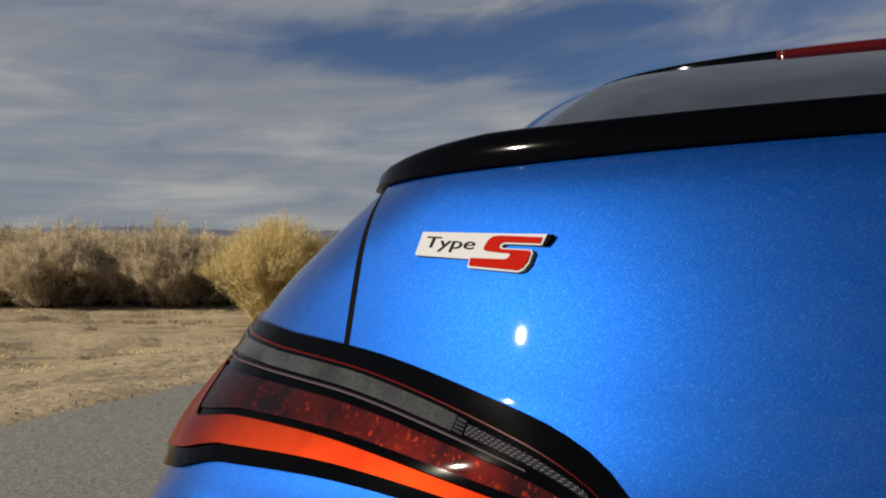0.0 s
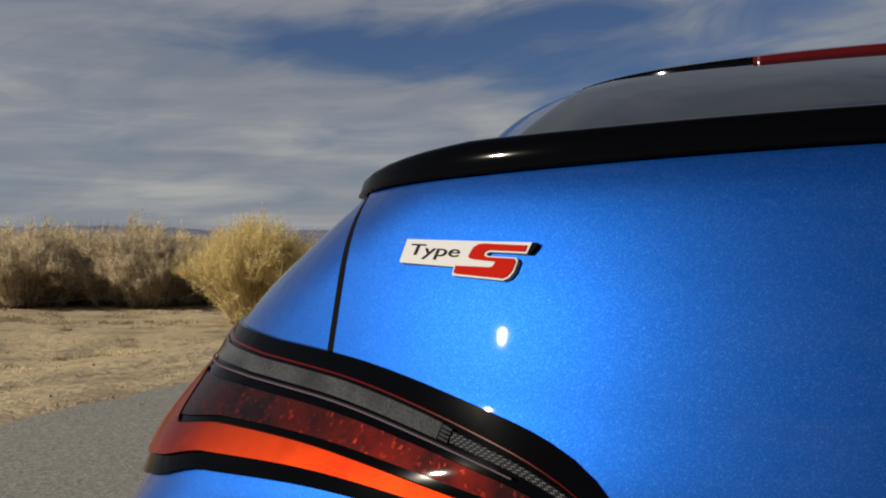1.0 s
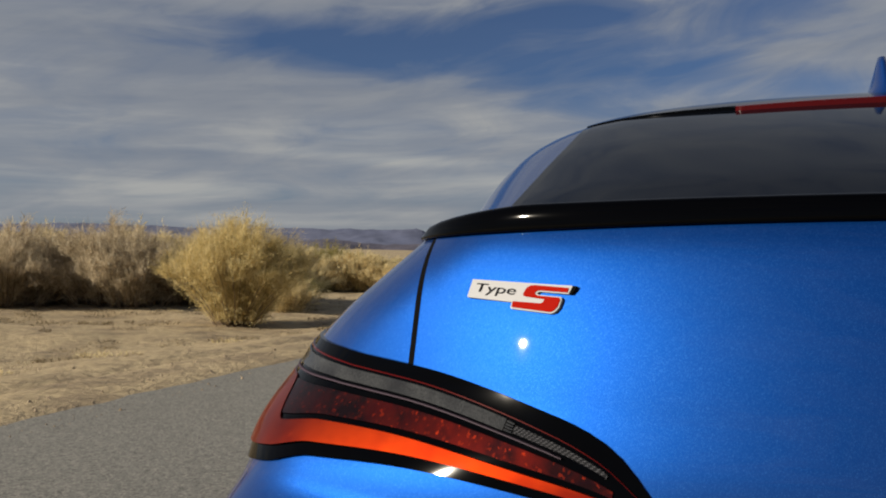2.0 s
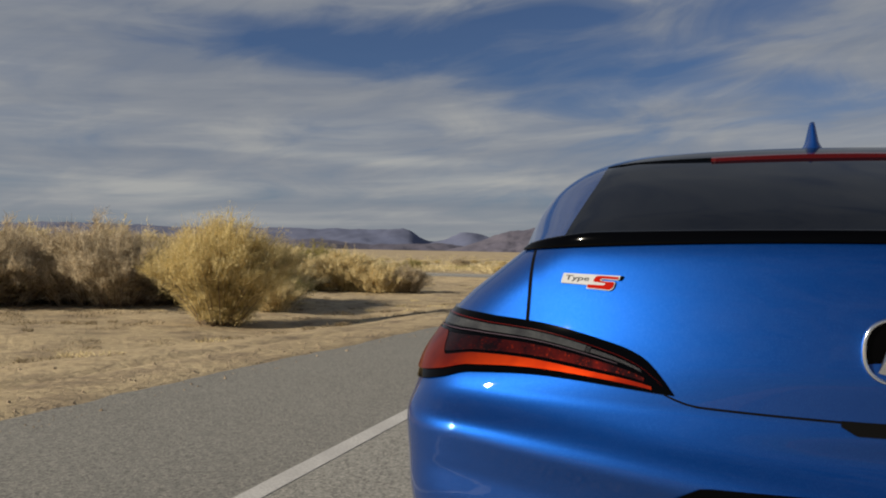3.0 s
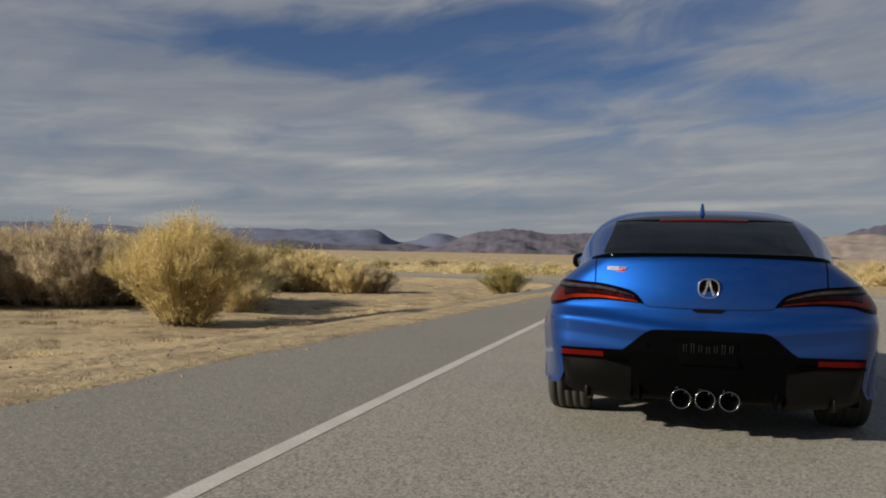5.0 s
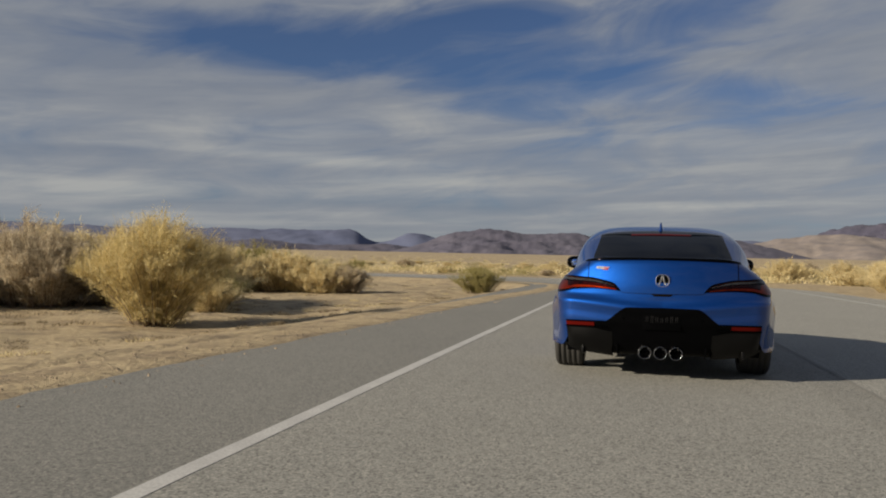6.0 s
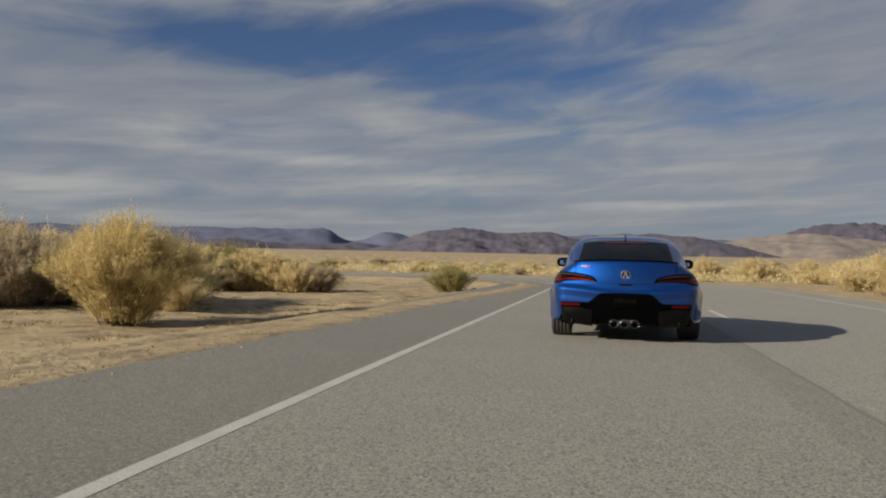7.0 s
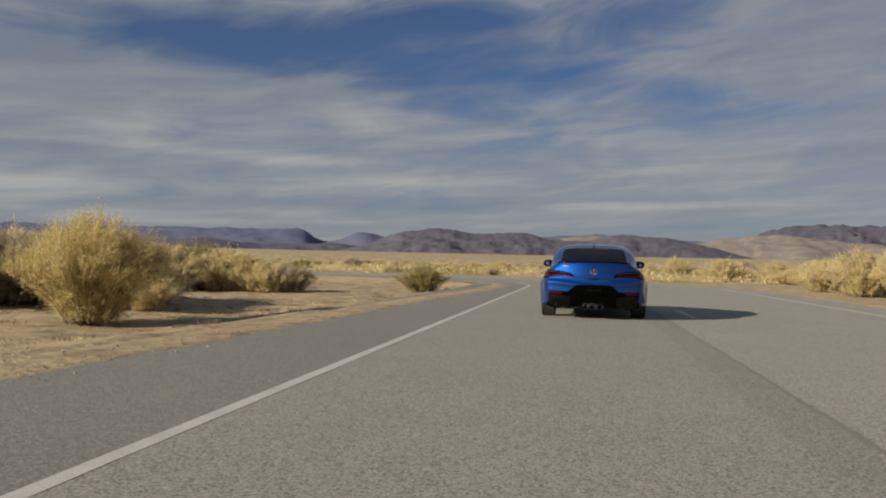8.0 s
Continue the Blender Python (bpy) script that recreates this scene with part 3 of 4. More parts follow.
def build_car():
    car = new("car")
    tagged(car, "metallic blue fastback hatch car driving away on the asphalt", "car")
    # the shell: tail, corners and flanks, down to sills and wheel arches
    ps = [-3 + 0.022 * i for i in range(45)] + [-2 + 0.05 * i for i in range(20)] + [-1 + i * 0.025 for i in range(80)] + [1 + 0.05 * i for i in range(20)] + [3 - 0.022 * i for i in range(45)][::-1]
    ps = sorted(set([round(p, 4) for p in ps] + [-3.0, 3.0]))
    rows = []
    n = 84
    for j in range(n + 1):
        row = []
        for p in ps:
            y = body_point(p, 0.6).y
            lo = 0.37 if abs(p) < 1.15 else lerp(0.37, sill_z(y) if y > 0.55 else 0.262, smooth01(1.15, 1.5, abs(p)))
            hi = 1.055 if y < 3.2 else lerp(1.055, 0.80, smooth01(3.2, 4.7, y))
            z = lerp(lo, hi, j / n)
            q = body_point(p, z)
            if abs(q.x) < 0.59 and z > 0.79:
                q = body_point(p, z, -0.014)
            row.append(q)
        rows.append(row)
    body = part("body", from_grid(rows), PAINT, car)
    # bonnet and nose close the front
    rows = []
    for j in range(25):
        y = lerp(3.15, NOSE_Y, j / 24)
        zt = lerp(1.02, 0.80, smooth01(3.2, 4.7, y))
        p = 2 + (y - 0.55) / (NOSE_Y - 0.55)
        w = abs(body_point(min(p, 3), zt).x)
        rows.append([(w * s, y + 0.10 * (1 - s * s) * smooth01(4.3, 4.7, y), zt + 0.05 * (1 - s * s)) for s in np.linspace(-1, 1, 21)])
    front = rows[-1]
    part("bonnet", from_grid(rows), PAINT, car)
    part("front_bumper", from_grid([[(x * (1 - 0.10 * k), y + 0.05 * math.sin(k * 3), lerp(z, 0.20, k)) for x, y, z in front] for k in np.linspace(0, 1, 9)]), PAINT, car)
    part("underbody", box(1.62, 4.3, 0.05, (0, 2.45, 0.24)), SATIN_BLACK, car)
    for s in (-1, 1):
        for a in (AXLE_REAR, AXLE_FRONT):
            well = revolve([(s * 0.88, 0.385), (s * 0.60, 0.385), (s * 0.60, 0.01)], 32)
            bmesh.ops.delete(well, geom=[v for v in well.verts if v.co.z < -0.12], context="VERTS")
            part("wheel_well", well, SEAM_BLACK, car).location = (0, a, 0.33)
    # cabin
    ys = [0.27 + 0.06 * i for i in range(57)]
    tt = [i / 22 for i in range(23)]
    rows = []
    for y in ys:
        rows.append([cabin_point(y, -t if t else -1e-6) for t in tt] + [cabin_point(y, t) for t in tt[::-1][1:]])
    part("roof", from_grid(rows), PAINT, car)
    # rear window, its dark border, brake light strip
    def span(y0, y1, ny, inset, out, thick=0.006):
        rows = []
        for j in range(ny + 1):
            y = lerp(y0, y1, j / ny)
            e = t_at(y, lerp(0.60, 0.565, smooth01(0.35, 1.0, y)) - inset)
            row = [cabin_point(y, -lerp(e, 1, i / 16), out) for i in range(17)] + [cabin_point(y, lerp(e, 1, i / 16), out) for i in range(16)][::-1]
            rows.append(row)
        return from_grid(rows, thick=thick, inward=(0, 0, -1))
    win = part("rear_window", span(0.28, 1.06, 20, 0.0, 0.003), GLOSS_BLACK, car, "black border of the rear window")
    part("pane", span(0.31, 1.00, 20, 0.022, 0.006), TINT, win, "dark tinted rear pane")
    # the lip over the pane thins out towards its ends
    rows = []
    for j in range(7):
        row = []
        for i in range(-24, 25):
            u = i / 24
            y = lerp(0.957 + 0.105 * abs(u) ** 3, 1.085, j / 6)
            e = t_at(y, 0.562 * abs(u))
            row.append(cabin_point(y, math.copysign(min(e, 0.999), u if u else 1), 0.006 + 0.010 * (1 - u ** 4)))
        rows.append(row)
    part("visor", from_grid(rows, thick=0.014, inward=(0, 0, -1)), GLOSS_BLACK, win, "gloss black lip over the rear pane")
    part("brake_light", span(0.953, 0.974, 2, 0.30, 0.0165, 0.012), BRAKE_RED, car, "thin red high brake light")
    for s in (-1, 1):
        part("side_window", cabin_patch(1.15, 3.0, 24, lambda y: s * 0.06, lambda y: s * lerp(0.20, 0.42, smooth01(1.15, 1.7, y)) * (1 - 0.5 * smooth01(2.6, 3.0, y)), 6, 0.004), TINT, car)
    part("windscreen", merge(*[cabin_patch(2.75, 3.58, 12, lambda y: s * 0.42, lambda y: s * 1.0, 12, 0.004) for s in (-1, 1)]), TINT, car)
    # antenna fin
    rows = []
    for j in range(9):
        v = j / 8
        y0, y1, w = lerp(1.06, 1.135, v), lerp(1.30, 1.165, v ** 0.7), 0.007 + 0.019 * (1 - v) + 0.022 * max(0, 1 - v * 2.6) ** 1.5
        rows.append([(w * math.cos(a), lerp(y0, y1, 0.5 - 0.5 * math.sin(a)), 1.306 + 0.097 * v) for a in np.linspace(0, 2 * math.pi, 17)[:-1]])
    bm = from_grid(rows, closed=True)
    bmesh.ops.contextual_create(bm, geom=[v for v in bm.verts if v.co.z > 1.402])
    part("antenna_fin", bm, PAINT, car)
    # lip spoiler over the tail
    rows = []
    for i in range(61):
        x = lerp(-0.662, 0.662, i / 60)
        e = 1 - abs(x) / 0.662
        k = min(1.0, e * 4.2) ** 0.6
        z0 = 1.012 + 0.017 * (1 - (x / 0.662) ** 2)
        up = 0.005 + k * (0.026 - 0.010 * (1 - (x / 0.662) ** 2))
        y = body_point(p_of(x, z0 - 0.004), z0 - 0.004).y
        prof = [(0.05, z0), (0.0, z0), (-0.003, z0 + 0.0002), (-0.0042, z0 + 0.0012), (-0.0045, z0 + 0.003), (-0.003, z0 + up - 0.003), (-0.001, z0 + up), (0.004, z0 + up + 0.002), (0.04, z0 + up + 0.004), (0.13, z0 + up + 0.006), (0.14, z0)]
        rows.append([(x, y + a, z) for a, z in prof])
    part("spoiler", from_grid(rows, closed=True), GLOSS_BLACK, car, "thin gloss black lip spoiler")
    # tailgate with its seams
    low = spl([(0.0, 0.742), (0.30, 0.748), (0.355, 0.762), (0.40, 0.80), (0.46, 0.831), (0.64, 0.874)])
    lid = part("tailgate", patch(columns(-0.620, 0.620, 70, low, lambda x: 1.012 + 0.016 * (1 - (x / 0.620) ** 2), "x"), 34, 0.003, 0.006), PAINT, car)
    for s in (-1, 1):
        part("seam", patch([(s * 0.622, 0.862, 1.012, "x"), (s * 0.629, 0.862, 1.012, "x")], 20, 0.0015, 0), SEAM_BLACK, lid)
    part("seam", patch(columns(-0.36, 0.36, 40, lambda x: low(x) - 0.004, lambda x: low(x) + 0.001, "x"), 1, 0.0015, 0), SEAM_BLACK, lid)
    part("handle_recess", patch(columns(-0.085, 0.085, 8, lambda x: 0.722 + 0.012 * (x > 0.08), lambda x: 0.744, "x"), 2, 0.004, 0.01), SEAM_BLACK, lid, "black tailgate grip")
    # lamps
    for s in (-1, 1):
        build_lamp(car, s)
    # black lower bumper: panel, diffuser, corner vents
    top = spl([(0.0, 0.628), (0.29, 0.624), (0.315, 0.614), (0.44, 0.515), (0.475, 0.492), (0.80, 0.485)])
    low2 = spl([(0.0, 0.39), (0.3, 0.39), (0.42, 0.36), (0.53, 0.30), (0.82, 0.30)])
    part("number_panel", patch(columns(-0.56, 0.56, 60, lambda x: 0.34, top, "x"), 12, 0.004, 0.01), SATIN_BLACK, car, "satin black bumper insert")
    part("plate", box(0.31, 0.006, 0.155, (0.0, 0.010, 0.515), 0.002, (8, 0, 0)), SATIN_BLACK, car, "dark plate with raised marks")
    for i, x in enumerate(np.linspace(-0.12, 0.12, 7)):
        part("mark", merge(*[box(0.007, 0.012, 0.060 - 0.012 * ((i + k) % 2), (x + 0.007 * k, 0.005, 0.530), 0.0034, (8, 0, 0)) for k in (-1, 1)]), MARK_BLACK, car)
    rows = []
    for z, back in ((0.345, 0.0), (0.30, 0.02), (0.26, 0.05), (0.215, 0.09), (0.20, 0.20)):
        rows.append([body_point(p, 0.345, 0.003) + Vector((0, back, z - 0.345)) for p in np.linspace(-0.92, 0.92, 41)])
    part("diffuser", from_grid(rows), SATIN_BLACK, car)
    for s in (-1, 1):
        vent = part("corner_vent", patch([(s * p, 0.285, lerp(0.500, 0.494, (p - 0.62) / 0.9)) for p in np.linspace(0.62, 1.25, 14)], 10, 0.004, 0.01), GLOSS_BLACK, car)
        pod_low = spl([(0.56, 0.190), (0.885, 0.218), (1.22, 0.270)])
        pod = part("lower_pod", patch([(s * p, pod_low(p), lerp(0.405, 0.436, smooth01(0.56, 0.8, p))) for p in np.linspace(0.56, 1.22, 24)], 14, 0.006, 0.05, 0.030), POD_BLACK, car, "sculpted black bumper pod")
        foot = body_point(s * 0.885, 0.25)
        part("strake", box(0.020, 0.10, 0.13, (foot.x, foot.y + 0.012, 0.262), 0.006, (-12, 0, s * 10)), POD_BLACK, pod, "upright black strake")
        part("reflector_shelf", patch([(s * p, 0.440, 0.447) for p in np.linspace(0.60, 1.24, 16)], 1, 0.020, 0.02), GLOSS_BLACK, car, "gloss black shelf under the reflector")
        part("reflector", patch([(s * p, 0.452 + 0.004 * (1.36 - p), 0.484) for p in np.linspace(0.76, 1.22, 14)], 3, 0.012, 0.008), LENS_RED, car, "red bumper reflector")
        for x in (0.36,):
            part("fin", box(0.016, 0.09, 0.10, (s * x, 0.155, 0.265), 0.005, (28, 0, s * 8)), SATIN_BLACK, car)
        part("sensor", revolve([(0.0, 0.013), (-0.004, 0.013), (-0.005, 0.009), (-0.003, 0.001)], 20, "y"), GLOSS_BLACK, car).location = (s * 0.319, body_point(p_of(0.319, 0.530), 0.530).y - 0.004, 0.530)
    # three exhaust tips
    for x in (-0.136, -0.008, 0.12):
        t = part("exhaust_tip", revolve([(0.11, 0.040), (0.03, 0.046), (0.0, 0.0495), (-0.005, 0.0525), (-0.001, 0.055), (0.012, 0.055), (0.22, 0.052)], 40, "y"), STEEL, car, "polished steel exhaust tip")
        t.location = (x, 0.09, 0.238)
        part("bore", revolve([(0.060, 0.0435), (0.065, 0.001)], 24, "y"), SEAM_BLACK, t)
    # mirrors
    for s in (-1, 1):
        bm = bmesh.new()
        bmesh.ops.create_uvsphere(bm, u_segments=24, v_segments=14, radius=1)
        for v in bm.verts:
            v.co = Vector((math.copysign(abs(v.co.x) ** 0.7, v.co.x) * 0.115, v.co.y * 0.09, math.copysign(abs(v.co.z) ** 0.75, v.co.z) * 0.075))
        bmesh.ops.translate(bm, vec=(s * 0.945, 2.83, 1.01), verts=bm.verts)
        m = part("side_mirror", bm, GLOSS_BLACK, car, "black door mirror")
        part("stalk", box(0.14, 0.05, 0.03, (s * 0.83, 2.84, 0.965), 0.01), GLOSS_BLACK, m)
        part("mirror_glass", box(0.13, 0.004, 0.075, (s * 0.935, 2.744, 1.005), 0.02, (-4, 0, -s * 16)), CHROME, m)
    build_emblem(car)
    build_badge(car)
    wheels = []
    base = build_wheel("wheel")
    base.parent = car
    for i, (sx, y) in enumerate(((-1, AXLE_REAR), (1, AXLE_REAR), (-1, AXLE_FRONT), (1, AXLE_FRONT))):
        w = base if i == 0 else copy_thing(base, Matrix.Identity(4))
        w.parent = car
        wheels.append((w, (sx * (0.836 if y == AXLE_REAR else 0.815), y, WHEEL_R), 180 if sx < 0 else 0))
    return car, wheels


LAMP_TOP = spl([(0.46, 0.764), (0.50, 0.798), (0.55, 0.825), (0.62, 0.842), (0.88, 0.873), (1.2, 0.882), (1.9, 0.887)])
LAMP_LOW = spl([(0.46, 0.762), (0.80, 0.776), (1.0, 0.767), (1.2, 0.750), (1.5, 0.736), (1.9, 0.730)])


def build_lamp(car, s):
    def band(a, b, lo, hi, out, n=40, thick=0.004):
        cols = []
        for i in range(n + 1):
            p = lerp(a, b, i / n)
            l, h = LAMP_LOW(p), LAMP_TOP(p)
            cols.append((s * p, lerp(l, h, lo(p)), lerp(l, h, hi(p))))
        return patch(cols, 8, out, thick)
    lamp = part("tail_lamp", band(0.46, 1.85, lambda p: 0.0, lambda p: 1.0, 0.005, 60, 0.02), GLOSS_BLACK, car, "gloss black lamp body with red and clear bands")
    # the clear strip falls towards the tailgate
    c_lo = spl([(0.46, 0.50), (0.60, 0.61), (0.70, 0.65), (1.15, 0.745), (1.5, 0.775), (1.85, 0.79)])
    c_hi = spl([(0.46, 0.52), (0.56, 0.70), (0.70, 0.785), (1.15, 0.86), (1.5, 0.895), (1.85, 0.91)])
    part("light_bar", band(0.51, 1.83, lambda p: 0.13, lambda p: lerp(0.25, 0.33, smooth01(0.6, 1.0, p)) + (c_lo(p) - 0.42) * smooth01(1.20, 1.36, p), 0.008, 70), LENS_ORANGE, lamp, "orange-red light bar")
    part("inner_lens", band(0.53, 1.36, lambda p: 0.33 + 0.05 * smooth01(0.6, 1.0, p), lambda p: c_lo(p) - 0.115, 0.0065), LENS_DARK, lamp, "dark red lens")
    part("clear_strip", band(0.69, 1.80, c_lo, c_hi, 0.008, 60), LENS_CLEAR, lamp, "clear ribbed lens strip")
    part("grid_strip", band(0.54, 0.675, lambda p: c_lo(p) + 0.015, lambda p: c_hi(p) - 0.03, 0.0075), LENS_GRID, lamp, "dark dotted lens strip")
    for i in range(4):
        part("tooth", band(0.676, 0.688, lambda p: lerp(c_lo(p), c_hi(p), 0.08 + 0.24 * i), lambda p: lerp(c_lo(p), c_hi(p), 0.22 + 0.24 * i), 0.009, 2, 0.003), LENS_CLEAR, lamp)
    part("red_line", band(0.485, 1.72, lambda p: c_hi(p) + 0.026, lambda p: c_hi(p) + 0.038, 0.007, 70), LINE_RED, lamp, "thin red trim line")
    part("grey_line", band(0.60, 1.72, lambda p: c_lo(p) - 0.042, lambda p: c_lo(p) - 0.030, 0.009, 60), SILVER_TRIM, lamp, "thin satin grey trim line")


def build_emblem(car):
    z0, out = 0.857, 0.012
    y = body_point(0, z0).y - 0.006
    def oval(r, k=2.5, n=48):
        return [(math.copysign(abs(math.cos(a)) ** (2 / k), math.cos(a)) * r * 0.95, math.copysign(abs(math.sin(a)) ** (2 / k), math.sin(a)) * r * 0.91) for a in np.linspace(0, 2 * math.pi, n + 1)[:-1]]
    rows = []
    for r, d in ((0.060, 0.004), (0.060, -0.006), (0.058, -0.010), (0.0545, -0.009), (0.052, -0.003)):
        rows.append([(x, y + d, z0 + z) for x, z in oval(r)])
    e = part("emblem", from_grid(rows, closed=True), CHROME, car, "chrome ring emblem")
    rows = [[(x, y - 0.001, z0 + z) for x, z in oval(0.053)], [(x * 0.01, y - 0.001, z0 + z * 0.01) for x, z in oval(0.053)]]
    part("field", from_grid(rows, closed=True), GLOSS_BLACK, e, "black field")
    for s in (-1, 1):
        bm = bmesh.new()
        pts = [(0.002, 0.047), (0.009, 0.047), (0.034, -0.036), (0.021, -0.043), (0.0035, 0.014)]
        a = [bm.verts.new((s * px, y - 0.004, z0 + pz)) for px, pz in ((u * 0.95, w * 0.95) for u, w in pts)]
        mid = bm.verts.new((s * 0.016, y - 0.012, z0 + 0.0))
        for i in range(5):
            bm.faces.new((a[i], a[(i + 1) % 5], mid))
        part("blade", bm, CHROME, e, smooth=False)


def build_badge(car):
    """A silver bar with dark letters, and a red angular letter with a silver rim."""
    a, b = body_point(p_of(-0.556, 0.956), 0.956), body_point(p_of(-0.431, 0.9517), 0.9517)
    x_ax = (b - a).normalized()
    up = Vector((0, 0.34, 1)).normalized()
    up = (up - x_ax * up.dot(x_ax)).normalized()
    nrm = x_ax.cross(up)
    m = Matrix((x_ax, up, nrm)).transposed().to_4x4()
    m.translation = a + nrm * 0.0045
    L = (b - a).length / 0.264
    badge = new("badge")
    badge.parent = car
    badge.matrix_local = m
    badge["label"] = "silver and red lettered badge"
    def slab(pts, z0, z1, mat, name, bevel=0.0):
        bm = bmesh.new()
        top = [bm.verts.new((x * L, y * L, z1)) for x, y in pts]
        bot = [bm.verts.new((x * L, y * L, z0)) for x, y in pts]
        bm.faces.new(top)
        bm.faces.new(bot[::-1])
        for i in range(len(pts)):
            k = (i + 1) % len(pts)
            bm.faces.new((top[i], top[k], bot[k], bot[i]))
        bm.normal_update()
        bmesh.ops.triangulate(bm, faces=[f for f in bm.faces if len(f.verts) > 4])
        return part(name, bm, mat, badge, smooth=False)
    # outlines in metres of the bar's drawing
    slab([(0.0000, -0.0175), (0.0019, -0.0194), (0.1118, -0.0212), (0.1114, -0.0324), (0.1143, -0.0349), (0.2054, -0.0370), (0.2145, -0.0330), (0.2213, -0.0231), (0.2238, -0.0070), (0.2203, -0.0020), (0.1722, -0.0017), (0.1667, -0.0002), (0.1673, 0.0030), (0.1722, 0.0048), (0.2358, 0.0048), (0.2410, 0.0219), (0.1576, 0.0209), (0.0045, 0.0200)], -0.003, 0.0026, SILVER, "plate")
    slab([(0.2345, 0.0166), (0.1592, 0.0172), (0.1479, 0.0157), (0.1399, 0.0098), (0.1350, -0.0020), (0.1363, -0.0063), (0.1447, -0.0079), (0.1860, -0.0098), (0.1835, -0.0166), (0.1783, -0.0187), (0.1150, -0.0194), (0.1143, -0.0299), (0.1169, -0.0318), (0.2041, -0.0343), (0.2119, -0.0305), (0.2183, -0.0218), (0.2209, -0.0082), (0.2177, -0.0039), (0.1705, -0.0036), (0.1628, -0.0014), (0.1621, 0.0023), (0.1647, 0.0054), (0.1705, 0.0073), (0.2332, 0.0073)], 0.0, 0.0033, BADGE_RED, "letter")
    slab([(0.2358, 0.0054), (0.2410, 0.0219), (0.2500, 0.0219), (0.2474, 0.0144), (0.2410, 0.0048)], -0.003, 0.0022, SEAM_BLACK, "cut_end")
    cu = bpy.data.curves.new("lettering", "FONT")
    cu.body, cu.size, cu.extrude, cu.shear = "Type", 0.040 * L, 0.0004, 0.12
    tx = new("lettering", cu)
    bpy.context.view_layer.update()
    me = bpy.data.meshes.new_from_object(tx.evaluated_get(bpy.context.evaluated_depsgraph_get()))
    bpy.data.objects.remove(tx)
    wide = max(v.co.x for v in me.vertices)
    for v in me.vertices:
        v.co = Vector((v.co.x * 0.103 * L / wide + 0.0135 * L, v.co.y * 0.66 - 0.0058 * L, v.co.z + 0.0029))
    me.materials.append(material("badge_ink", (0.012, 0.012, 0.014), 0.9, 0.0, Specular_IOR_Level=0.05))
    t = new("lettering", me)
    t.parent = badge


CAR, WHEELS = build_car()


# ---- desert shrubs ----
def leaf_material(name, a, b, c):
    m = material(name, a, 0.8)
    t = m.node_tree
    geo = t.nodes.new("ShaderNodeNewGeometry")
    col = ramp(t, geo.outputs["Random Per Island"], [(0.0, a), (0.55, b), (1.0, c)])
    link(t, col, t.nodes["Principled BSDF"].inputs["Base Color"])
    thin = node(t, "ShaderNodeBsdfTranslucent")
    link(t, col, thin.inputs[0])
    both = node(t, "ShaderNodeMixShader", Fac=0.45)
    link(t, t.nodes["Principled BSDF"].outputs[0], both.inputs[1])
    link(t, thin.outputs[0], both.inputs[2])
    link(t, both.outputs[0], t.nodes["Material Output"].inputs[0])
    return m


GOLD = leaf_material("golden_tamarisk", (0.39, 0.305, 0.12), (0.62, 0.50, 0.22), (0.78, 0.67, 0.39))
STRAW = leaf_material("dry_straw_brush", (0.42, 0.335, 0.165), (0.68, 0.56, 0.29), (0.82, 0.72, 0.46))
DEAD = leaf_material("dead_weed", (0.12, 0.09, 0.055), (0.23, 0.18, 0.105), (0.33, 0.27, 0.165))
GREY = leaf_material("grey_brown_brush", (0.24, 0.19, 0.13), (0.50, 0.41, 0.27), (0.78, 0.68, 0.49))
OLIVE = leaf_material("olive_green_brush", (0.18, 0.155, 0.05), (0.32, 0.28, 0.10), (0.48, 0.42, 0.18))
TWIG = grainy("dry_twig_bark", [(0.16, 0.11, 0.07), (0.22, 0.16, 0.10), (0.10, 0.07, 0.045)], (6, 60), 0.9)


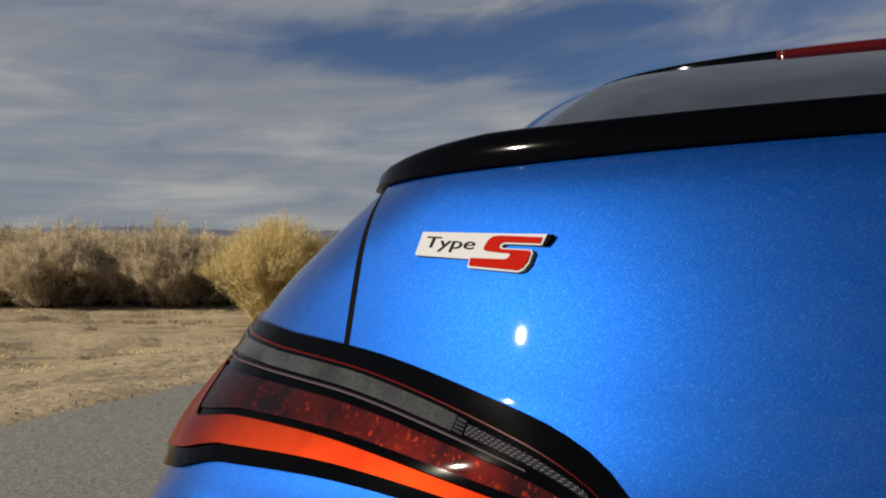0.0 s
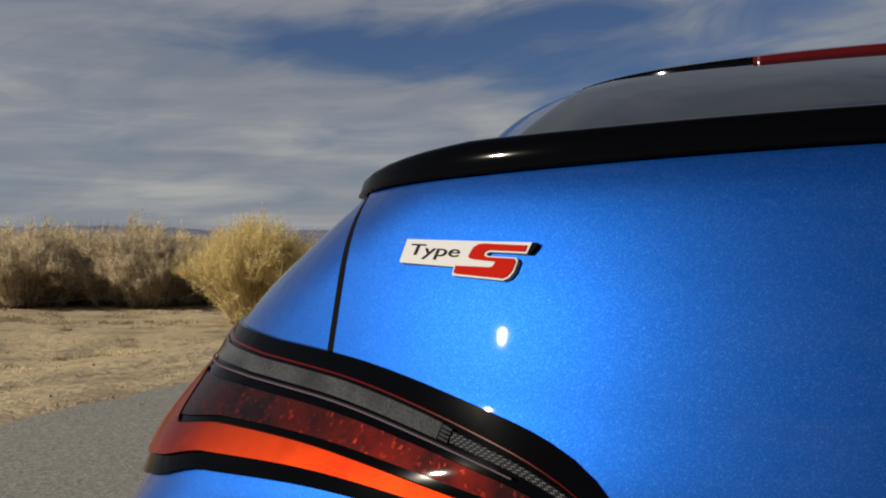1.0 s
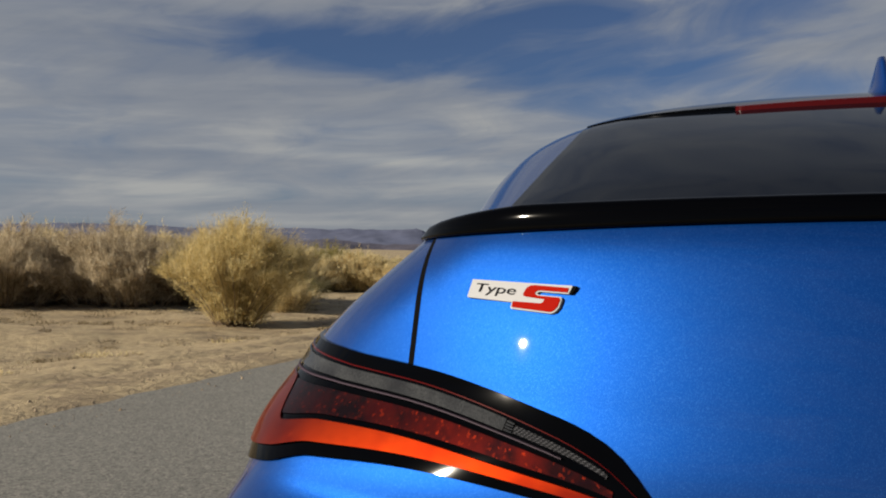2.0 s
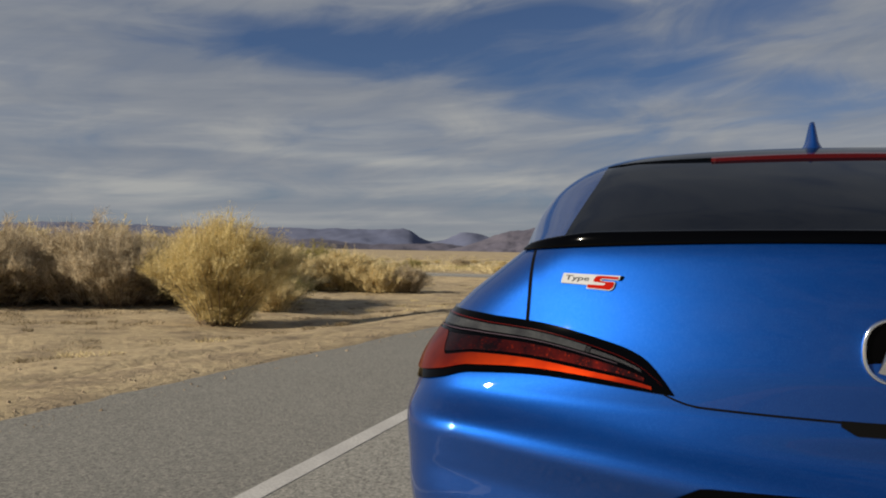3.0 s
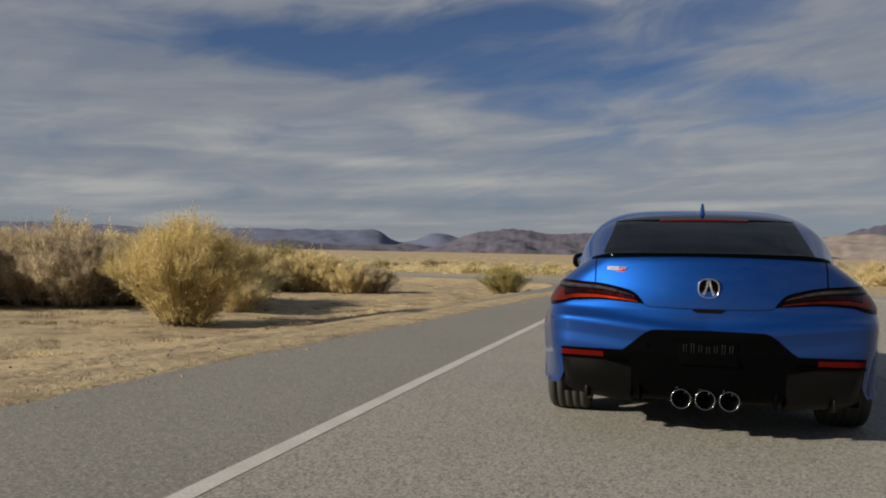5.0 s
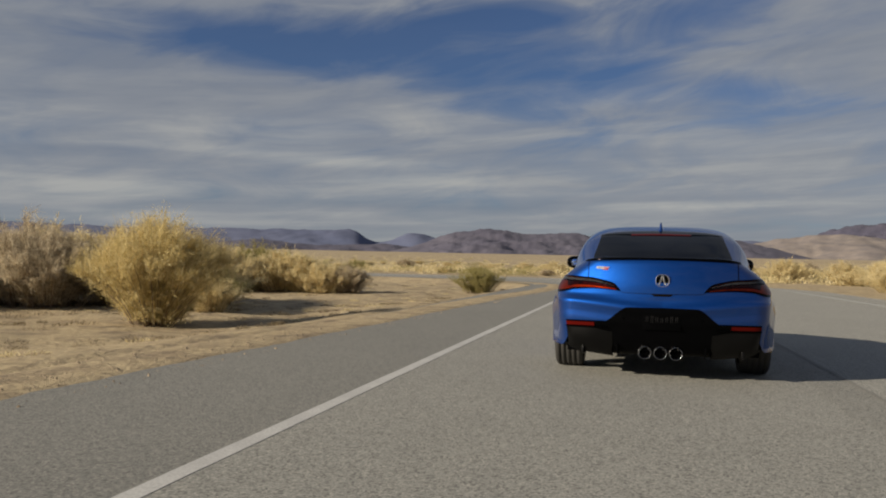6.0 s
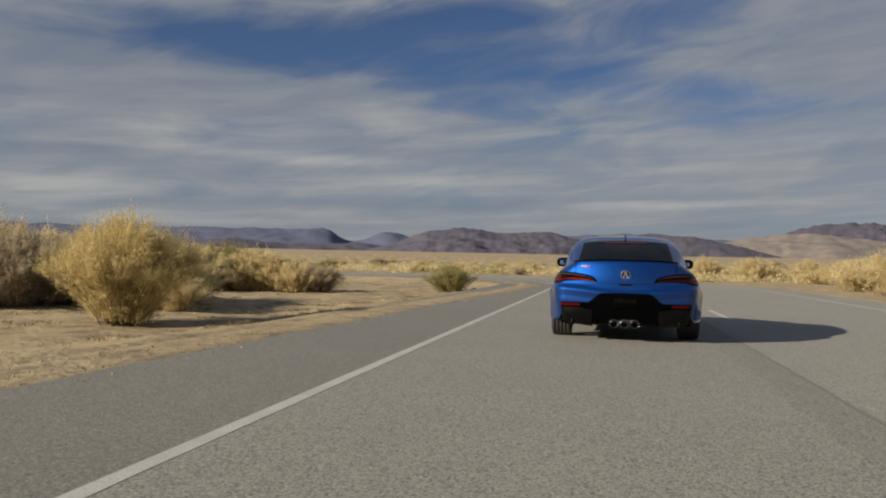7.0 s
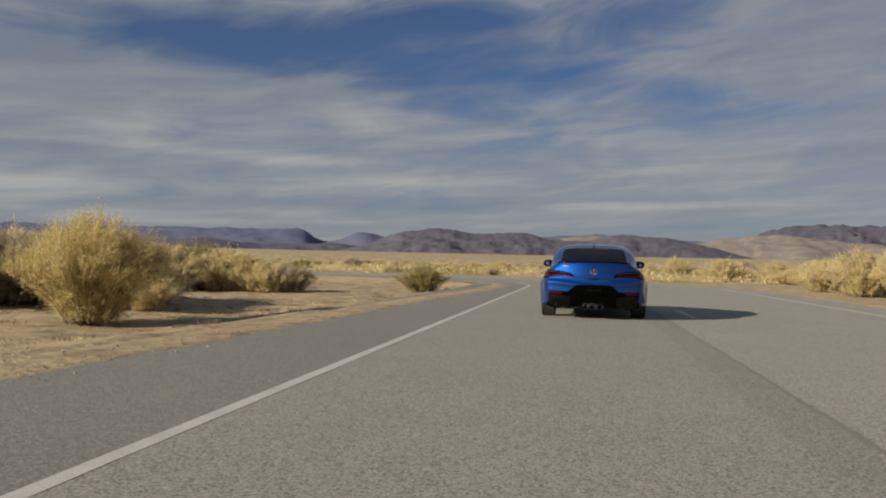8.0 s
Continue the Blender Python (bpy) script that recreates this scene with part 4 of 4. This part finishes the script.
def shrub(name, label, high, wide, stems, sprays, leaf, mat, seed, droop=0.25, blade=0.09, thin=0.010, foot=0.7, wisps=0):
    """Stems that fan out from a base, with sprays of small blades along their upper parts."""
    rng = np.random.default_rng(seed)
    thing = new(name)
    tagged(thing, label, "shrub")
    tv, tf, lv, lf = [], [], [], []
    lobes = rng.uniform(0.72, 1.0, 9)
    for s in range(stems):
        az = rng.uniform(0, 2 * math.pi)
        lean = rng.uniform(0, 1) ** 0.6
        lobe = lobes[int(az / (2 * math.pi) * 9) % 9]
        reach = wide * 0.5 * lean * lobe
        top = high * (0.55 + 0.45 * math.sqrt(max(0, 1 - lean * lean))) * rng.uniform(0.72, 1.0) * (0.85 + 0.15 * lobe)
        d = np.array([math.cos(az), math.sin(az), 0])
        base = d * rng.uniform(0, foot) * lean * wide * 0.5
        def at(t):
            return base + d * reach * (t ** 1.25) + np.array([0, 0, top * (t - droop * t ** 3 * lean)])
        pts = [at(t) for t in np.linspace(0, 1, 7)]
        side = np.array([-d[1], d[0], 0])
        for i, p in enumerate(pts):
            r = 0.014 * (1 - i / 6.5) * (high / 1.8)
            k = len(tv)
            tv += [tuple(p + side * r), tuple(p - side * r * 0.5 + d * r), tuple(p - side * r * 0.5 - d * r)]
            if i:
                for a in range(3):
                    b = (a + 1) % 3
                    tf.append((k - 3 + a, k - 3 + b, k + b, k + a))
        for q in range(wisps):
            o = at(rng.uniform(0.7, 1.0)) + rng.normal(0, 0.02 * high, 3)
            g = d * 0.35 + np.array([0.12, 0.08, 0.9]) + rng.normal(0, 0.28, 3)
            g = g * high * rng.uniform(0.06, 0.17)
            h = np.cross(g, rng.normal(0, 1, 3))
            h = h / (np.linalg.norm(h) + 1e-9) * 0.0045
            k = len(lv)
            lv += [tuple(o - h), tuple(o + h), tuple(o + g)]
            lf.append((k, k + 1, k + 2))
        for q in range(sprays):
            t = 1 - 0.95 * rng.uniform(0, 1) ** 1.05
            c = at(t)
            w = rng.normal(0, 1, 3)
            w[2] = abs(w[2]) * 0.9 + 0.35
            w = w / np.linalg.norm(w) + d * 0.35
            long = rng.uniform(0.6, 1.4) * high * 0.13
            for b in range(leaf):
                u = (b + rng.uniform(0, 1)) / leaf
                o = c + w * long * u + rng.normal(0, 0.015 * high, 3) * u
                g = w * 0.8 + rng.normal(0, 0.55, 3)
                g = g / np.linalg.norm(g) * blade * rng.uniform(0.5, 1.2)
                h = np.cross(g, rng.normal(0, 1, 3))
                h = h / (np.linalg.norm(h) + 1e-9) * thin * rng.uniform(0.6, 1.3)
                if o[2] < 0.02:
                    continue
                k = len(lv)
                lv += [tuple(o - h), tuple(o + h), tuple(o + g)]
                lf.append((k, k + 1, k + 2))
    for nm, v, f, m in (("trunk", tv, tf, TWIG), ("crown", lv, lf, mat)):
        me = bpy.data.meshes.new(nm)
        me.from_pydata(v, [], f)
        me.materials.append(m)
        new(nm, me).parent = thing
    return thing


def plant(thing, x, y, turn=0, size=1.0, tall=1.0, lean=0.0):
    thing.matrix_basis = pose(x, y, ground_z(x, y) - 0.03, 0, lean, 0) @ pose(0, 0, 0, 0, 0, turn) @ Matrix.Diagonal((size, size, size * tall, 1))


def plant_copy(thing, x, y, turn, size, tall=1.0):
    ob = copy_thing(thing, Matrix.Identity(4))
    plant(ob, x, y, turn, size, tall)
    return ob


def build_plants():
    rng = random.Random(5)
    g = shrub("tamarisk_bush", "large golden feathery tamarisk bush beside the road", 2.15, 2.55, 215, 48, 17, GOLD, 1, droop=0.16, blade=0.075, thin=0.0042, foot=0.38, wisps=26)
    plant(g, -9.0, 14.1, 20, 1.02, 1.0, 6.0)
    g2 = shrub("tamarisk_bush", "smaller straw-gold feathery bush on the sand", 1.6, 2.1, 110, 32, 14, STRAW, 2, blade=0.08, thin=0.0055, wisps=14)
    plant(g2, 10.8, 34.0, 0, 1.25)
    grey = shrub("dry_brush", "tangled grey-brown leafless brush with pale tips", 2.0, 2.9, 160, 26, 14, GREY, 3, droop=0.4, blade=0.16, thin=0.005, wisps=40)
    plant(grey, -14.6, 17.2, 0, 1.15)
    st = shrub("straw_bush", "dry straw-coloured bush on the sand", 1.4, 2.3, 115, 25, 14, STRAW, 4, blade=0.12, thin=0.006, wisps=22)
    plant(st, -15.6, 19.4, 0, 1.6)
    ol = shrub("green_bush", "olive green rounded desert bush", 1.5, 2.15, 130, 30, 14, OLIVE, 6, blade=0.07, thin=0.007, foot=0.85)
    plant(ol, -6.6, 34.6, 0, 0.72, 1.15)
    for src, x, y, size in ((grey, -12.9, 18.6, 0.95), (grey, -13.7, 17.0, 0.9), (grey, -16.2, 15.6, 0.95), (st, -18.4, 15.4, 1.3), (st, -13.4, 20.4, 1.35), (grey, -16.8, 16.6, 1.2), (st, -17.9, 18.6, 1.65), (grey, -19.2, 16.2, 1.2), (st, -20.6, 19.0, 1.7), (grey, -22.0, 17.2, 1.3), (st, -11.6, 20.6, 1.0),
                            (ol, -10.9, 18.6, 0.95), (g2, -9.8, 17.6, 0.66), (ol, -16.6, 33.5, 1.35), (st, -14.8, 30.6, 1.15), (st, -13.6, 30.0, 1.2), (st, -12.4, 29.8, 0.95), (st, -11.5, 29.4, 0.85), (grey, -10.7, 29.6, 0.55), (st, -15.8, 28.5, 1.3), (st, -18.5, 28.0, 1.3), (st, -17.5, 26.5, 1.0), (ol, -20.5, 30.0, 1.3), 
                            (g2, 12.0, 32.0, 1.2), (g2, 13.9, 31.5, 1.35), (st, 15.6, 32.6, 1.4), (g2, 12.6, 36.5, 1.2), (st, 17.5, 35, 1.5), (st, 11.2, 40.0, 1.0), (g2, 14.8, 38.0, 1.4), (grey, 16.0, 41.0, 0.9), (st, 12.6, 45.0, 1.1), (st, 14.0, 50.0, 1.2), (g2, 13.0, 57.0, 1.2), (st, 10.5, 62.0, 1.2), (st, 16.5, 56.0, 1.3), (g2, 7.5, 66.0, 1.1), (st, 4.0, 69.0, 1.0), (st, 19.0, 47.0, 1.4)):
        plant_copy(src, x, y, rng.uniform(0, 360), size, rng.uniform(0.9, 1.1))
    # scrub that thins out over the plain
    for i in range(170):
        y = rng.uniform(48, 260)
        x = rng.uniform(-0.75, 0.62) * y
        rx = road_x(x, y)
        if ROAD_L - 2 < rx < ROAD_R + 2.5:
            continue
        src = rng.choice((st, st, st, g2, g2, grey, ol))
        plant_copy(src, x, y, rng.uniform(0, 360), rng.uniform(0.4, 1.1), rng.uniform(0.6, 0.95))


def clumps(name, label, spots, mat, leaves, seed, blade):
    """Low growth and litter too small to pick apart, as one mesh; spots are x, y, width, height."""
    rng = np.random.default_rng(seed)
    v, f = [], []
    for x, y, w, h in spots:
        z = ground_z(x, y)
        for i in range(leaves):
            a, r = rng.uniform(0, 2 * math.pi), math.sqrt(rng.uniform(0, 1))
            o = np.array([x + w / 2 * r * math.cos(a), y + w / 2 * r * math.sin(a), z + h * rng.uniform(0, 0.75) * (1 - 0.6 * r * r)])
            g = np.array([math.cos(a) * r * 0.6, math.sin(a) * r * 0.6, 0.7]) + rng.normal(0, 0.35, 3)
            g = g / np.linalg.norm(g) * blade * h * rng.uniform(0.6, 1.3)
            s = np.cross(g, rng.normal(0, 1, 3))
            s = s / (np.linalg.norm(s) + 1e-9) * blade * h * 0.16
            k = len(v)
            v += [tuple(o - s), tuple(o + s), tuple(o + g)]
            f.append((k, k + 1, k + 2))
    me = bpy.data.meshes.new(name)
    me.from_pydata(v, [], f)
    me.materials.append(mat)
    tagged(new(name, me), label, "scrub", kind="stuff")


def off_road(x, y, gap):
    rx = road_x(x, y)
    return rx < EDGE_L(y) - gap or rx > ROAD_R + gap


def build_litter():
    rng = random.Random(9)
    far = []
    while len(far) < 1900:
        y = 55 + 500 * rng.random() ** 1.6
        x = rng.uniform(-0.75, 0.65) * y
        if off_road(x, y, 3):
            far.append((x, y, rng.uniform(1.5, 4.0), rng.uniform(0.4, 1.1)))
    clumps("far_scrub", "pale straw scrub scattered over the desert plain", far[:1400], STRAW, 130, 1, 0.22)
    clumps("far_scrub", "dark olive scrub scattered over the desert plain", far[1400:], OLIVE, 130, 2, 0.22)
    near = []
    while len(near) < 420:
        y = rng.uniform(5, 44)
        x = rng.uniform(-26, -4.5) if rng.random() < 0.8 else rng.uniform(9.2, 22)
        if off_road(x, y, 0.9 + 1.6 * rng.random()):
            near.append((x, y, rng.uniform(0.12, 0.6), rng.uniform(0.025, 0.085)))
    clumps("dry_grass", "short dry grass tufts on the sand", near[:170], STRAW, 60, 3, 0.6)
    clumps("dry_grass", "low dark dead weeds on the sand", near[170:], DEAD, 60, 4, 0.6)
    weeds = []
    while len(weeds) < 260:
        y = rng.uniform(7, 24)
        x = rng.uniform(-18, -5.2)
        if off_road(x, y, 1.6) and noise.noise((x * 0.35, y * 0.6, 21)) > -0.05:
            weeds.append((x, y, rng.uniform(0.15, 0.8), rng.uniform(0.03, 0.10)))
    clumps("dead_weeds", "patches of brown dead weeds on the sand", weeds, DEAD, 70, 5, 0.55)
    # stones and clods along the road's edge
    v, f = [], []
    for i in range(1800):
        y = 3 + 34 * rng.random() ** 1.5
        d = abs(rng.gauss(0, 0.55)) if rng.random() < 0.7 else rng.uniform(0, 6)
        x = EDGE_L(y) - d + 0.18
        r = 0.005 + 0.016 * rng.random() ** 7
        z = max(ground_z(x, y), 0.0) if d < 0.18 else ground_z(x, y)
        k = len(v)
        turn = rng.uniform(0, 6.3)
        for a in range(5):
            q = r * rng.uniform(0.7, 1.2)
            v.append((x + q * math.cos(turn + a * 1.257), y + q * math.sin(turn + a * 1.257), z - 0.002))
        for a in range(3):
            q = r * rng.uniform(0.4, 0.7)
            v.append((x + q * math.cos(turn + a * 2.09), y + q * math.sin(turn + a * 2.09), z + r * rng.uniform(0.6, 1.0)))
        f += [(k + 5, k + 6, k + 7), (k, k + 1, k + 5), (k + 1, k + 6, k + 5), (k + 1, k + 2, k + 6), (k + 2, k + 3, k + 6), (k + 3, k + 7, k + 6), (k + 3, k + 4, k + 7), (k + 4, k, k + 5), (k + 4, k + 5, k + 7)]
    me = bpy.data.meshes.new("gravel")
    me.from_pydata(v, [], f)
    me.materials.append(STONE)
    tagged(new("gravel", me), "small brown stones along the road's edge", "gravel", kind="stuff")


STONE = grainy("brown_stone", [(0.30, 0.23, 0.15), (0.38, 0.30, 0.20), (0.16, 0.12, 0.08)], (3, 40), 0.9)
build_plants()
build_litter()


# ---- what moves ----
def motions():
    fx, fy, fh = (spl([(r[0], r[i]) for r in DRIVE]) for i in (1, 2, 3))
    walk(CAR, [(r[0], pose(r[1], r[2], 0, 0, 0, r[3])) for r in DRIVE])
    for w, at, flip in WHEELS:
        rows = []
        for i in range(81):
            roll = -math.degrees((fy(i / 10) - fy(0)) / WHEEL_R)
            rows.append((i / 10, pose(*at) @ pose(0, 0, 0, roll, 0, 0) @ pose(0, 0, 0, 0, 0, flip)))
        walk(w, rows)


motions()
